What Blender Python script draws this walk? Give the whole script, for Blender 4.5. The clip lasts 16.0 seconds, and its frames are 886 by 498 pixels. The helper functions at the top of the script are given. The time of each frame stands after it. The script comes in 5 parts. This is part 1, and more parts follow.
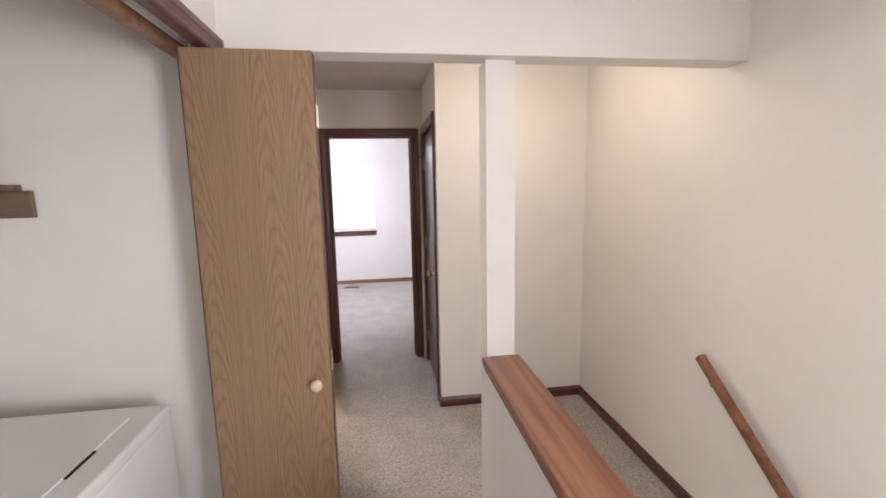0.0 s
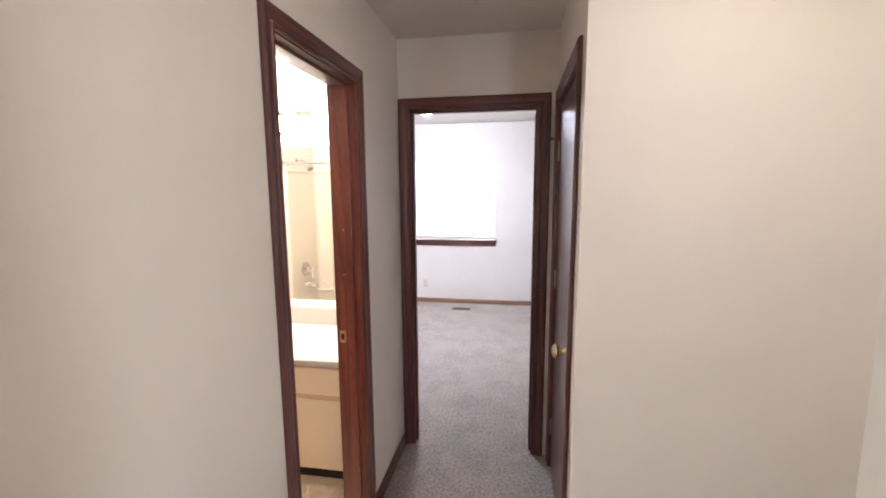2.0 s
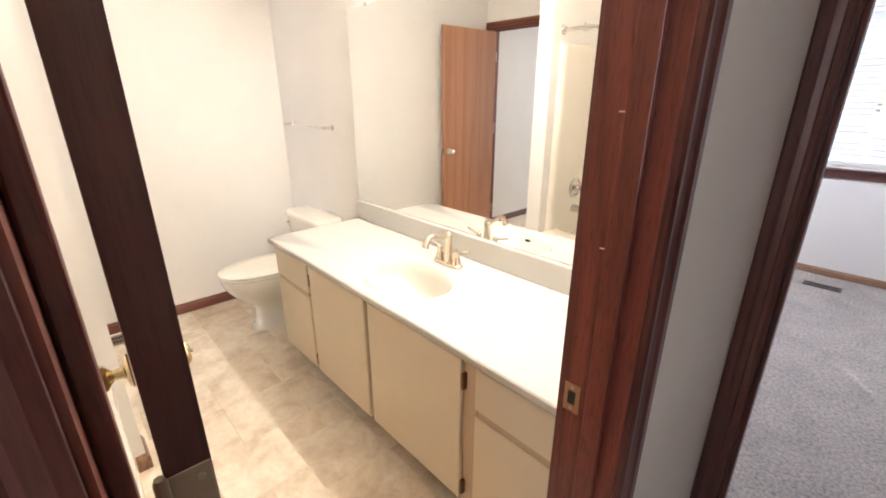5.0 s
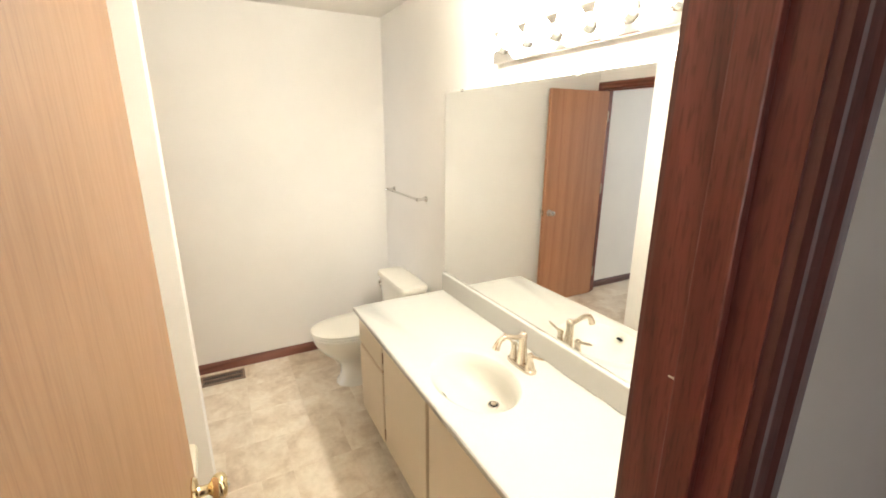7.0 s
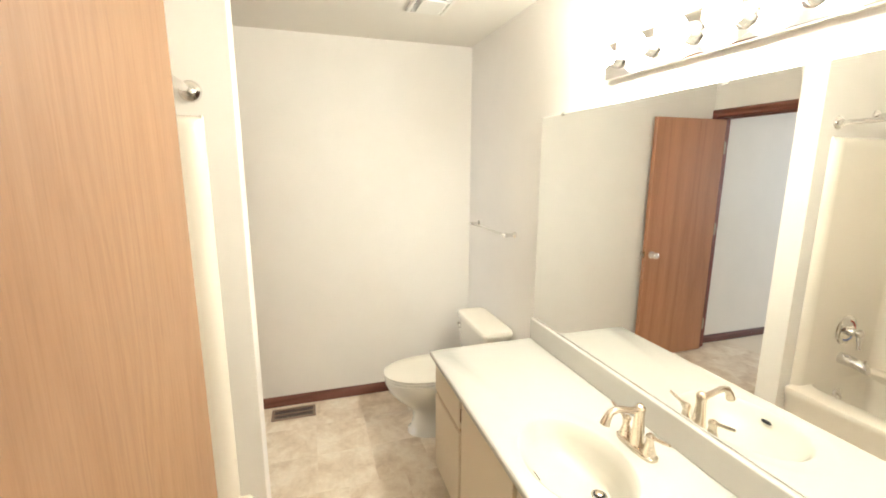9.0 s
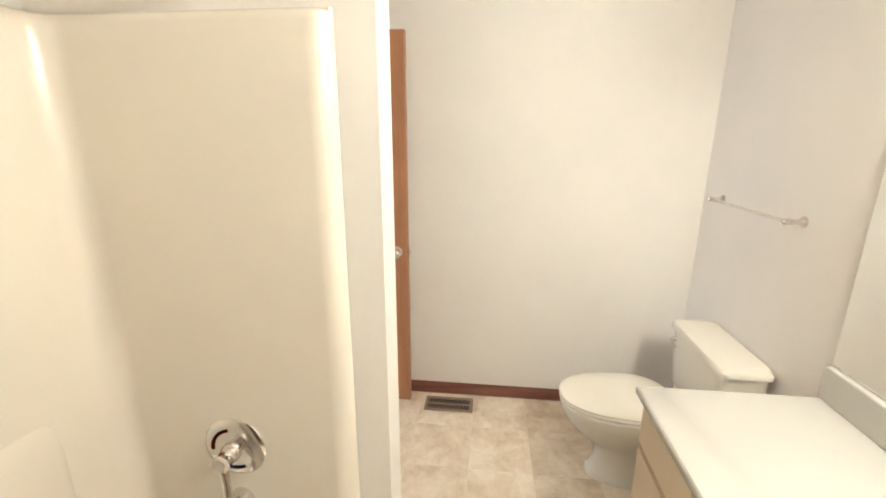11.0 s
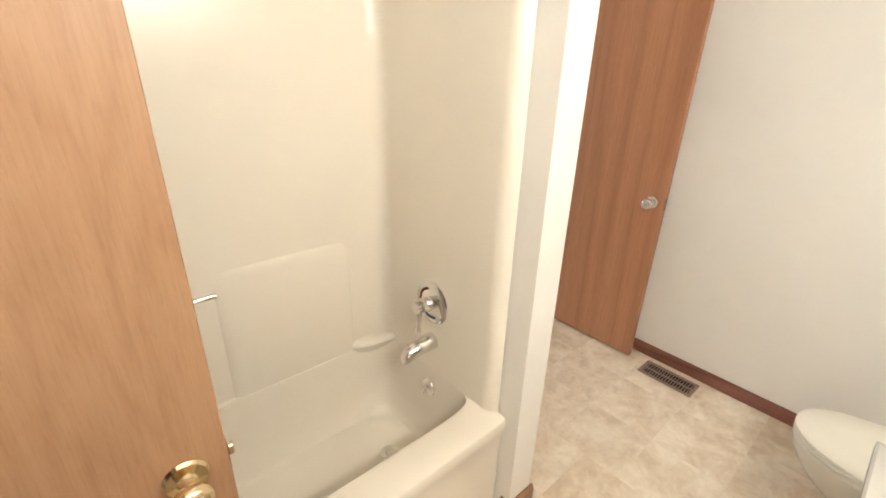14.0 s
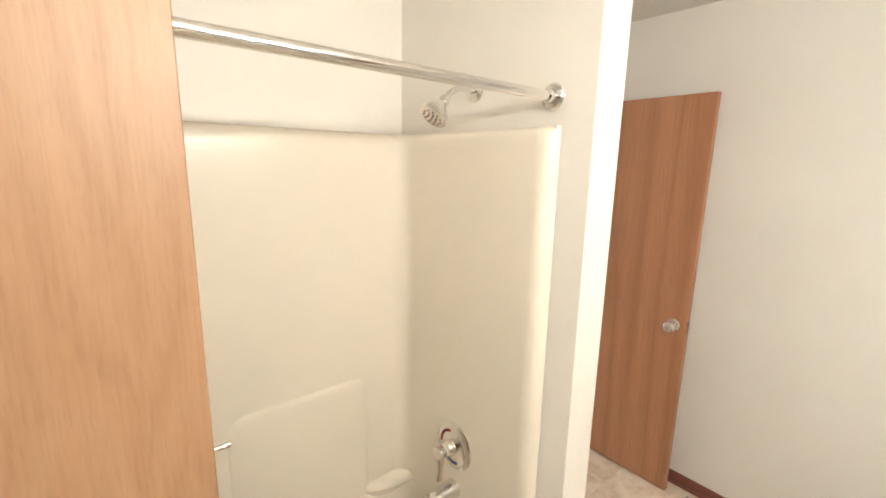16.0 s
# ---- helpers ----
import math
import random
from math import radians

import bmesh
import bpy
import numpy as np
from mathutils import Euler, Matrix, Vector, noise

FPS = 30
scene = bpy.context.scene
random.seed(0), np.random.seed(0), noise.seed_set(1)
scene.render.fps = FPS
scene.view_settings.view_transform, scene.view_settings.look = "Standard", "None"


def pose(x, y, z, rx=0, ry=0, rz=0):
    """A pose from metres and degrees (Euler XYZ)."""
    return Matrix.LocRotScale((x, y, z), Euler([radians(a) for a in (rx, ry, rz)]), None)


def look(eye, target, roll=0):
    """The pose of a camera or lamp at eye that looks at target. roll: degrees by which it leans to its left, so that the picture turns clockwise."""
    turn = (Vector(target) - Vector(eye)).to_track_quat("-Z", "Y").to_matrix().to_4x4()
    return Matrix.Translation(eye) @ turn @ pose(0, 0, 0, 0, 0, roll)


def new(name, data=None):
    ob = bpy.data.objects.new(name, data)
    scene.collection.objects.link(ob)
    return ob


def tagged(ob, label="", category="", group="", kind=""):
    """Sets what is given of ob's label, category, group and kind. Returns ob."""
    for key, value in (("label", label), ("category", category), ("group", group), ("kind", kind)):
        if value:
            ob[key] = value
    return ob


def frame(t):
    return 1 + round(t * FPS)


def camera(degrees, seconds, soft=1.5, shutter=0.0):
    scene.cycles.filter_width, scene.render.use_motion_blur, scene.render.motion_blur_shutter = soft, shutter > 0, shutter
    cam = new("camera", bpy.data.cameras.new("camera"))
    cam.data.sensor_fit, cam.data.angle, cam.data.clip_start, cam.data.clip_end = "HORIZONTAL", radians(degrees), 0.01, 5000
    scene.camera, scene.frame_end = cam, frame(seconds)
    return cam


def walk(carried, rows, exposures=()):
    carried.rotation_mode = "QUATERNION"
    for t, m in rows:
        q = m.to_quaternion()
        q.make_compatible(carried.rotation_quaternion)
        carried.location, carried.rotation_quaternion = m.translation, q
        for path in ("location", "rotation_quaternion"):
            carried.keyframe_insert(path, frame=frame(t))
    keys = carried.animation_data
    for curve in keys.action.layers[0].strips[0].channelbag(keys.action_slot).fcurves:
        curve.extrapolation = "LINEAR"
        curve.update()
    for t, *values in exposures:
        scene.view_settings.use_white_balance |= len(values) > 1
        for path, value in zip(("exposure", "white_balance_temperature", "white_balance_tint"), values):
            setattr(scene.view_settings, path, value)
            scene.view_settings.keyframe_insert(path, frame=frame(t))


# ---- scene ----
cam = camera(91.9, 16.0, 1.8)
PATH = [
    (0, (0.044, -0.148, 1.601), (0.318, 1.812, 1.313), -1.2),
    (0.5, (0.124, 0.185, 1.596), (0.14, 2.165, 1.314), -1.0),
    (1, (0.16, 0.553, 1.595), (-0.022, 2.526, 1.319), -0.9),
    (1.5, (0.205, 0.917, 1.607), (-0.057, 2.88, 1.327), -0.6),
    (2, (0.211, 1.288, 1.612), (-0.125, 3.239, 1.33), -0.4),
    (2.5, (0.116, 1.642, 1.62), (-0.329, 3.571, 1.335), -0.3),
    (3, (0.025, 1.96, 1.592), (-0.639, 3.824, 1.303), -0.4),
    (3.5, (-0.017, 2.16, 1.54), (-0.894, 3.92, 1.174), -0.3),
    (4, (-0.111, 2.325, 1.481), (-1.165, 3.948, 0.973), -0.4),
    (4.5, (-0.206, 2.41, 1.452), (-1.436, 3.863, 0.839), -0.2),
    (5, (-0.256, 2.474, 1.454), (-1.638, 3.749, 0.773), 0.0),
    (5.2, (-0.266, 2.515, 1.471), (-1.702, 3.726, 0.784), 0.1),
    (7.3, (-0.316, 2.666, 1.705), (-2.039, 3.541, 1.191), 0.0),
    (7.5, (-0.34, 2.653, 1.709), (-2.073, 3.533, 1.238), 0.0),
    (8, (-0.375, 2.649, 1.71), (-2.137, 3.511, 1.319), 0.1),
    (8.5, (-0.451, 2.675, 1.678), (-2.234, 3.499, 1.3), 0.2),
    (9, (-0.538, 2.715, 1.641), (-2.412, 3.301, 1.263), 0.2),
    (9.2, (-0.565, 2.734, 1.631), (-2.473, 3.198, 1.251), 0.1),
    (11.5, (-1.294, 2.755, 1.508), (-3.151, 2.281, 0.935), 0.6),
    (12, (-1.361, 2.796, 1.475), (-3.073, 1.98, 0.842), 0.9),
    (12.5, (-1.343, 2.877, 1.497), (-2.865, 1.794, 0.781), 1.0),
    (13, (-1.285, 2.942, 1.491), (-2.639, 1.681, 0.731), 1.3),
    (13.5, (-1.212, 3.052, 1.508), (-2.454, 1.692, 0.729), 1.3),
    (14, (-1.169, 3.144, 1.537), (-2.381, 1.76, 0.753), 1.5),
    (14.5, (-1.123, 3.174, 1.59), (-2.324, 1.77, 0.827), 1.2),
    (15, (-1.083, 3.176, 1.657), (-2.294, 1.719, 1.017), 1.2),
    (15.5, (-1.085, 3.167, 1.69), (-2.326, 1.675, 1.207), 1.2),
    (16, (-1.162, 3.076, 1.696), (-2.414, 1.567, 1.304), 1.1),
]
EXPOSURE = [(0.0, 0.84, 6400, 15), (1.5, 0.84, 6450, 15), (3.0, 0.72, 6250, 15), (4.0, 0.62, 6250, 14), (5.0, 0.50, 6300, 12), (7.5, 0.38, 6350, 4), (9.0, 0.38, 6300, 3),
            (11.5, 0.25, 6250, 6), (14.0, 0.24, 6250, 7), (16.0, 0.16, 6250, 7)]
walk(cam, [(t, look(eye, target, roll)) for t, eye, target, roll in PATH], EXPOSURE)

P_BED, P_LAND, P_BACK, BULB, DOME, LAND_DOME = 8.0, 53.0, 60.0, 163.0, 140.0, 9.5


# ---------------- light ----------------
def make_world():
    w = bpy.data.worlds.new("sky_world")
    scene.world = w
    w.use_nodes = True
    nt = w.node_tree
    sky = nt.nodes.new("ShaderNodeTexSky")
    sky.sky_type = "NISHITA"
    sky.sun_disc = False
    sky.sun_elevation = radians(SUN_ELEV)
    sky.sun_rotation = radians(SUN_AZ)
    nt.nodes["Background"].inputs[1].default_value = 0.12
    nt.links.new(sky.outputs[0], nt.nodes["Background"].inputs[0])


SUN_WAY = Vector((0.52, -0.854, -0.545)).normalized()   # the way the sunlight travels
SUN_ELEV = 28.6
SUN_AZ = -31.3
make_world()


def sun_lamp():
    d = bpy.data.lights.new("sun", "SUN")
    d.energy, d.angle, d.color = 5.0, radians(0.2), (1.0, 0.95, 0.88)
    ob = new("sun", d)
    ob.matrix_world = look((-6, 16, 9), Vector((-6, 16, 9)) + SUN_WAY)


def area_lamp(name, eye, target, sx, sy, power, color):
    d = bpy.data.lights.new(name, "AREA")
    d.shape, d.size, d.size_y, d.energy, d.color = "RECTANGLE", sx, sy, power, color
    ob = new(name, d)
    ob.matrix_world = look(eye, target)
    return ob


DAY = (0.72, 0.80, 1.0)
WARM = (1.0, 0.935, 0.825)
sun_lamp()
# daylight through the bedroom window, and an added lamp at an unseen stairwell opening
area_lamp("bedroom_window_daylight", (-0.60, 7.75, 0.98), (-0.84, 7.10, 1.50), 1.5, 0.8, P_BED, DAY)
area_lamp("landing_fill_light", (1.54, -1.40, 1.45), (-1.0, -1.40, 1.45), 0.98, 1.08, P_LAND, (0.93, 0.95, 1.0))
# unseen lamp added to brighten the room beyond the second door
area_lamp("back_room_fill_light", (-2.6, -2.96, 1.45), (-2.6, 5, 1.35), 1.2, 1.1, P_BACK, (0.86, 0.90, 1.0))

# ---------------- materials ----------------


def node_mat(name, color, rough=0.6, metal=0.0, spec=0.5):
    m = bpy.data.materials.new(name)
    m.use_nodes = True
    b = m.node_tree.nodes["Principled BSDF"]
    b.inputs["Base Color"].default_value = (*color, 1)
    b.inputs["Roughness"].default_value = rough
    b.inputs["Metallic"].default_value = metal
    b.inputs["Specular IOR Level"].default_value = spec
    return m, m.node_tree, b


def coords(nt, scale=(1, 1, 1), turn=(0, 0, 0), space="Object"):
    c = nt.nodes.new("ShaderNodeTexCoord")
    mp = nt.nodes.new("ShaderNodeMapping")
    mp.inputs["Scale"].default_value = scale
    mp.inputs["Rotation"].default_value = turn
    nt.links.new(c.outputs[space], mp.inputs[0])
    return mp.outputs[0]


def noise_tex(nt, vec, scale, detail=4, rough=0.6, distort=0.0):
    n = nt.nodes.new("ShaderNodeTexNoise")
    n.inputs["Scale"].default_value = scale
    n.inputs["Detail"].default_value = detail
    n.inputs["Roughness"].default_value = rough
    n.inputs["Distortion"].default_value = distort
    nt.links.new(vec, n.inputs["Vector"])
    return n.outputs[0]


def ramp(nt, fac, stops):
    r = nt.nodes.new("ShaderNodeValToRGB")
    while len(r.color_ramp.elements) < len(stops):
        r.color_ramp.elements.new(0.5)
    for e, (p, c) in zip(r.color_ramp.elements, stops):
        e.position, e.color = p, (*c, 1)
    nt.links.new(fac, r.inputs[0])
    return r.outputs[0]


def mixed(nt, a, b, fac, mode="MIX"):
    m = nt.nodes.new("ShaderNodeMix")
    m.data_type, m.blend_type = "RGBA", mode
    for sock, v in ((m.inputs[0], fac), (m.inputs[6], a), (m.inputs[7], b)):
        if isinstance(v, bpy.types.NodeSocket):
            nt.links.new(v, sock)
        elif isinstance(v, tuple):
            sock.default_value = (*v, 1)
        else:
            sock.default_value = v
    return m.outputs[2]


def bump(nt, b, height, strength, dist):
    n = nt.nodes.new("ShaderNodeBump")
    n.inputs["Strength"].default_value = strength
    n.inputs["Distance"].default_value = dist
    nt.links.new(height, n.inputs["Height"])
    nt.links.new(n.outputs[0], b.inputs["Normal"])


def rough_var(nt, b, fac, lo, hi):
    mr = nt.nodes.new("ShaderNodeMapRange")
    mr.inputs[3].default_value, mr.inputs[4].default_value = lo, hi
    nt.links.new(fac, mr.inputs[0])
    nt.links.new(mr.outputs[0], b.inputs["Roughness"])


def paint(name, color, rough=0.55, tex=260, strength=0.12):
    m, nt, b = node_mat(name, color, rough)
    v = coords(nt, space="Object")
    big = noise_tex(nt, v, 1.6, 4)
    fine = noise_tex(nt, v, tex, 3)
    c = ramp(nt, big, [(0.25, tuple(x * 0.955 for x in color)), (0.75, tuple(min(1, x * 1.03) for x in color))])
    nt.links.new(c, b.inputs["Base Color"])
    bump(nt, b, mixed(nt, fine, noise_tex(nt, v, 45, 3), 0.4), strength, 0.002)
    rough_var(nt, b, big, rough - 0.06, rough + 0.08)
    return m


def wood(name, dark, mid, light, rough=0.4, ring=7.0, stretch=0.06, axis="Z", grain=0.5, coat=0.0, arch=0.0, steep=620.0, fleck=0.15):
    """Flat-sawn wood with cathedral figure along the axis."""
    m, nt, b = node_mat(name, mid, rough)
    s = {"Z": (1, 1, stretch), "Y": (1, stretch, 1), "X": (stretch, 1, 1)}[axis]
    v = coords(nt, s)
    info = nt.nodes.new("ShaderNodeObjectInfo")
    add = nt.nodes.new("ShaderNodeVectorMath")
    add.operation = "ADD"
    sc = nt.nodes.new("ShaderNodeVectorMath")
    sc.operation = "SCALE"
    sc.inputs[0].default_value = (3.1, 5.7, 1.9)
    nt.links.new(info.outputs["Random"], sc.inputs["Scale"])
    nt.links.new(v, add.inputs[0])
    nt.links.new(sc.outputs[0], add.inputs[1])
    v = add.outputs[0]
    fig = noise_tex(nt, v, ring, 2, 0.45, 0.6)
    def calc(op, a, b=None):
        n = nt.nodes.new("ShaderNodeMath")
        n.operation = op
        for k, q in enumerate((a, b)):
            if isinstance(q, bpy.types.NodeSocket):
                nt.links.new(q, n.inputs[k])
            elif q is not None:
                n.inputs[k].default_value = q
        return n.outputs[0]
    saw = nt.nodes.new("ShaderNodeMath")
    saw.operation = "MULTIPLY"
    saw.inputs[1].default_value = 9.0
    nt.links.new(fig, saw.inputs[0])
    if arch:
        # cathedral arches: nested parabolas about a heart line every third of a metre
        sp = nt.nodes.new("ShaderNodeSeparateXYZ")
        nt.links.new(coords(nt), sp.inputs[0])
        wob = calc("MULTIPLY", calc("SUBTRACT", noise_tex(nt, coords(nt, (1, 1, 0.5)), 2.2, 2), 0.5), 0.16)
        xx = calc("ADD", calc("ADD", sp.outputs[0], wob), calc("MULTIPLY", info.outputs["Random"], 0.17))
        xd = calc("SUBTRACT", calc("PINGPONG", xx, 0.17), 0.06)
        para = calc("MULTIPLY", calc("MULTIPLY", xd, xd), steep)
        rise = calc("MULTIPLY", sp.outputs[2], arch)
        warp = calc("MULTIPLY", noise_tex(nt, coords(nt, (6, 6, 1.2)), 3.0, 4, 0.65), 4.2)
        saw = nt.nodes.new("ShaderNodeMath")
        saw.operation = "ADD"
        nt.links.new(calc("ADD", para, rise), saw.inputs[0])
        nt.links.new(warp, saw.inputs[1])
    frac = nt.nodes.new("ShaderNodeMath")
    frac.operation = "PINGPONG"
    frac.inputs[1].default_value = 1.0
    nt.links.new(saw.outputs[0], frac.inputs[0])
    fig_c = ramp(nt, frac.outputs[0], [(0.0, dark), (0.35, mid), (1.0, light)])
    fib = noise_tex(nt, coords(nt, tuple(90 if x == 1 else 2.2 for x in s)), 2.0, 4, 0.7)
    pore = ramp(nt, fib, [(0.33, (0.66, 0.60, 0.54)), (0.55, (1, 1, 1))])
    c = mixed(nt, fig_c, pore, grain, "MULTIPLY")
    pores = noise_tex(nt, coords(nt, tuple(240 if x == 1 else 26 for x in s)), 1.0, 2, 0.6)
    c = mixed(nt, c, ramp(nt, pores, [(0.36, (0.58, 0.54, 0.52)), (0.48, (1, 1, 1))]), fleck, "MULTIPLY")
    tone = noise_tex(nt, v, 1.3, 2)
    c = mixed(nt, c, ramp(nt, tone, [(0.3, (0.86, 0.84, 0.82)), (0.7, (1, 1, 1))]), 0.8, "MULTIPLY")
    nt.links.new(c, b.inputs["Base Color"])
    rough_var(nt, b, fib, rough + 0.1, rough - 0.05)
    bump(nt, b, fib, 0.15, 0.001)
    if coat:
        b.inputs["Coat Weight"].default_value = coat
        b.inputs["Coat Roughness"].default_value = 0.25
    return m


def carpet_mat():
    col = (0.53, 0.472, 0.425)
    m, nt, b = node_mat("carpet", col, 0.95, 0, 0.1)
    v = coords(nt)
    tuft = noise_tex(nt, v, 62, 4, 0.8)
    tuft2 = noise_tex(nt, v, 420, 2, 0.7)
    patch = noise_tex(nt, v, 4.5, 4, 0.6, 0.4)
    c = ramp(nt, tuft, [(0.33, tuple(x * 0.38 for x in col)), (0.5, col), (0.66, tuple(x * 1.4 for x in col))])
    c = mixed(nt, c, ramp(nt, tuft2, [(0.3, (0.62, 0.6, 0.58)), (0.6, (1, 1, 1))]), 0.7, "MULTIPLY")
    c = mixed(nt, c, ramp(nt, patch, [(0.35, (0.84, 0.83, 0.83)), (0.65, (1.05, 1.04, 1.02))]), 1.0, "MULTIPLY")
    nt.links.new(c, b.inputs["Base Color"])
    bump(nt, b, mixed(nt, tuft, tuft2, 0.5), 0.9, 0.012)
    b.inputs["Sheen Weight"].default_value = 0.25
    return m


def vinyl_mat():
    m, nt, b = node_mat("vinyl", (0.5, 0.42, 0.33), 0.42)
    v = coords(nt)
    info = nt.nodes.new("ShaderNodeObjectInfo")
    add = nt.nodes.new("ShaderNodeVectorMath")
    add.operation = "ADD"
    sc = nt.nodes.new("ShaderNodeVectorMath")
    sc.operation = "SCALE"
    sc.inputs[0].default_value = (7.1, 3.7, 5.9)
    nt.links.new(info.outputs["Random"], sc.inputs["Scale"])
    nt.links.new(v, add.inputs[0])
    nt.links.new(sc.outputs[0], add.inputs[1])
    big = noise_tex(nt, add.outputs[0], 6.0, 5, 0.6, 0.5)
    mid = noise_tex(nt, add.outputs[0], 26, 4, 0.65, 0.3)
    c = ramp(nt, big, [(0.28, (0.60, 0.48, 0.355)), (0.45, (0.745, 0.635, 0.50)), (0.60, (0.85, 0.765, 0.64)), (0.8, (0.82, 0.75, 0.64))])
    c = mixed(nt, c, ramp(nt, mid, [(0.32, (0.90, 0.865, 0.82)), (0.6, (1.03, 1.02, 1.01))]), 0.9, "MULTIPLY")
    tone = ramp(nt, info.outputs["Random"], [(0.0, (0.95, 0.92, 0.88)), (0.5, (1.0, 1.0, 1.0)), (1.0, (1.04, 1.04, 1.04))])
    c = mixed(nt, c, tone, 1.0, "MULTIPLY")
    nt.links.new(c, b.inputs["Base Color"])
    rough_var(nt, b, mid, 0.36, 0.5)
    bump(nt, b, mid, 0.12, 0.001)
    return m


def glossy(name, color, rough, metal=0.0, scale=30):
    m, nt, b = node_mat(name, color, rough, metal)
    v = coords(nt)
    n = noise_tex(nt, v, scale, 3)
    rough_var(nt, b, n, max(0.02, rough - 0.04), rough + 0.06)
    if not metal:
        c = ramp(nt, noise_tex(nt, v, 2.2, 3), [(0.3, tuple(x * 0.965 for x in color)), (0.7, color)])
        nt.links.new(c, b.inputs["Base Color"])
    return m


WALL = paint("wall_paint", (0.83, 0.79, 0.74))
CEIL = paint("ceiling_paint", (0.76, 0.72, 0.655), 0.8, 120, 0.5)
CARPET = carpet_mat()
VINYL = vinyl_mat()
VINYL_BASE = paint("vinyl_seam", (0.76, 0.66, 0.53), 0.5)
OAK = wood("light_oak_veneer", (0.262, 0.142, 0.072), (0.277, 0.153, 0.079), (0.296, 0.168, 0.090), 0.40, 3.2, 0.07, grain=0.25, arch=6.0, steep=620.0)
BIFOLD = wood("bifold_oak_print", (0.272, 0.169, 0.089), (0.328, 0.211, 0.117), (0.350, 0.230, 0.131), 0.42, 5.0, 0.09, grain=0.6, arch=24.0, steep=2300.0, fleck=0.2)
REDDOOR = wood("red_brown_veneer", (0.395, 0.180, 0.092), (0.445, 0.210, 0.109), (0.49, 0.240, 0.128), 0.36, 4.0, 0.03, grain=0.45)
DARKDOOR = wood("dark_stained_veneer", (0.075, 0.032, 0.024), (0.135, 0.062, 0.045), (0.19, 0.095, 0.07), 0.33, 5.0, 0.10, grain=0.5, coat=0.6)
TRIM = wood("mahogany_stained_trim", (0.080, 0.025, 0.022), (0.122, 0.040, 0.034), (0.158, 0.056, 0.047), 0.36, 8.0, 0.05, coat=0.25, fleck=0.45)
TRIM_H = wood("mahogany_stained_trim_level", (0.080, 0.025, 0.022), (0.122, 0.040, 0.034), (0.158, 0.056, 0.047), 0.36, 8.0, 0.05, axis="Y", coat=0.25)
TRIM_X = wood("mahogany_stained_trim_across", (0.080, 0.025, 0.022), (0.122, 0.040, 0.034), (0.158, 0.056, 0.047), 0.36, 8.0, 0.05, axis="X", coat=0.25)
# TRIM's stain, redder and brighter: the bathroom light is put into the colour
LITTRIM = wood("lit_red_mahogany_jamb", (0.122, 0.028, 0.021), (0.178, 0.042, 0.031), (0.225, 0.058, 0.043), 0.36, 8.0, 0.05, grain=0.7, coat=0.25, fleck=0.75)
LITTRIM_X = wood("lit_red_mahogany_head", (0.135, 0.038, 0.022), (0.19, 0.056, 0.032), (0.235, 0.076, 0.044), 0.36, 8.0, 0.05, axis="X", coat=0.25)
CAPWOOD = wood("warm_stained_cap", (0.19, 0.062, 0.024), (0.29, 0.105, 0.043), (0.35, 0.14, 0.062), 0.36, 9.0, 0.05, axis="Y", coat=0.3)
RAILWOOD = wood("stained_rail", (0.16, 0.058, 0.028), (0.24, 0.095, 0.045), (0.30, 0.13, 0.065), 0.38, 9.0, 0.06, axis="Y", coat=0.3)
SHELFWOOD = wood("raw_shelf_wood", (0.12, 0.075, 0.045), (0.19, 0.125, 0.08), (0.24, 0.165, 0.11), 0.6, 8.0, 0.06, axis="X")
ALMOND = glossy("almond_fibreglass", (0.79, 0.722, 0.622), 0.22)
COUNTER = glossy("cultured_marble", (0.575, 0.555, 0.51), 0.18)
BASIN = glossy("marble_basin", (0.62, 0.585, 0.51), 0.16)
CABINET = paint("cabinet_paint", (0.70, 0.595, 0.445), 0.42, 160, 0.06)
# darker tan than CABINET; the gap lines' dark tone is in this colour
CAB_EDGE = paint("cabinet_rail_and_gap", (0.53, 0.385, 0.245), 0.45, 160, 0.06)
PORCELAIN = glossy("porcelain", (0.80, 0.755, 0.66), 0.1)
SEAT = glossy("toilet_seat_plastic", (0.79, 0.745, 0.65), 0.22)
CHROME = glossy("chrome", (0.78, 0.76, 0.74), 0.09, 1.0)
NICKEL = glossy("brushed_nickel", (0.72, 0.63, 0.52), 0.24, 1.0, 160)
BRASS = glossy("polished_brass", (0.80, 0.66, 0.42), 0.13, 1.0)
OLDBRASS = glossy("tarnished_brass", (0.22, 0.13, 0.07), 0.4, 1.0)
WORNBRASS = glossy("worn_strike_brass", (0.42, 0.25, 0.15), 0.45, 0.7, 90)
BRONZE = glossy("brown_register_metal", (0.30, 0.205, 0.15), 0.45, 0.15)
DARKBRONZE = glossy("dark_register_metal", (0.11, 0.075, 0.055), 0.45, 0.15)
HINGE = glossy("dull_hinge_steel", (0.40, 0.35, 0.27), 0.42, 0.8, 60)
# flat black paints the shade in the toe recess, holes and slots; also feet
BLACK, _nt, _b = node_mat("black_shade_and_feet", (0.012, 0.011, 0.011), 0.7)
WHITE = paint("white_enamel", (0.80, 0.79, 0.78), 0.3, 200, 0.03)
PLASTIC = glossy("white_plastic", (0.78, 0.755, 0.70), 0.4)
IVORY = glossy("ivory_plastic", (0.74, 0.67, 0.53), 0.35)
KNOBWOOD = glossy("cream_knob", (0.70, 0.56, 0.38), 0.35)
RED, _nt, _b = node_mat("red_mark", (0.65, 0.05, 0.03), 0.4)
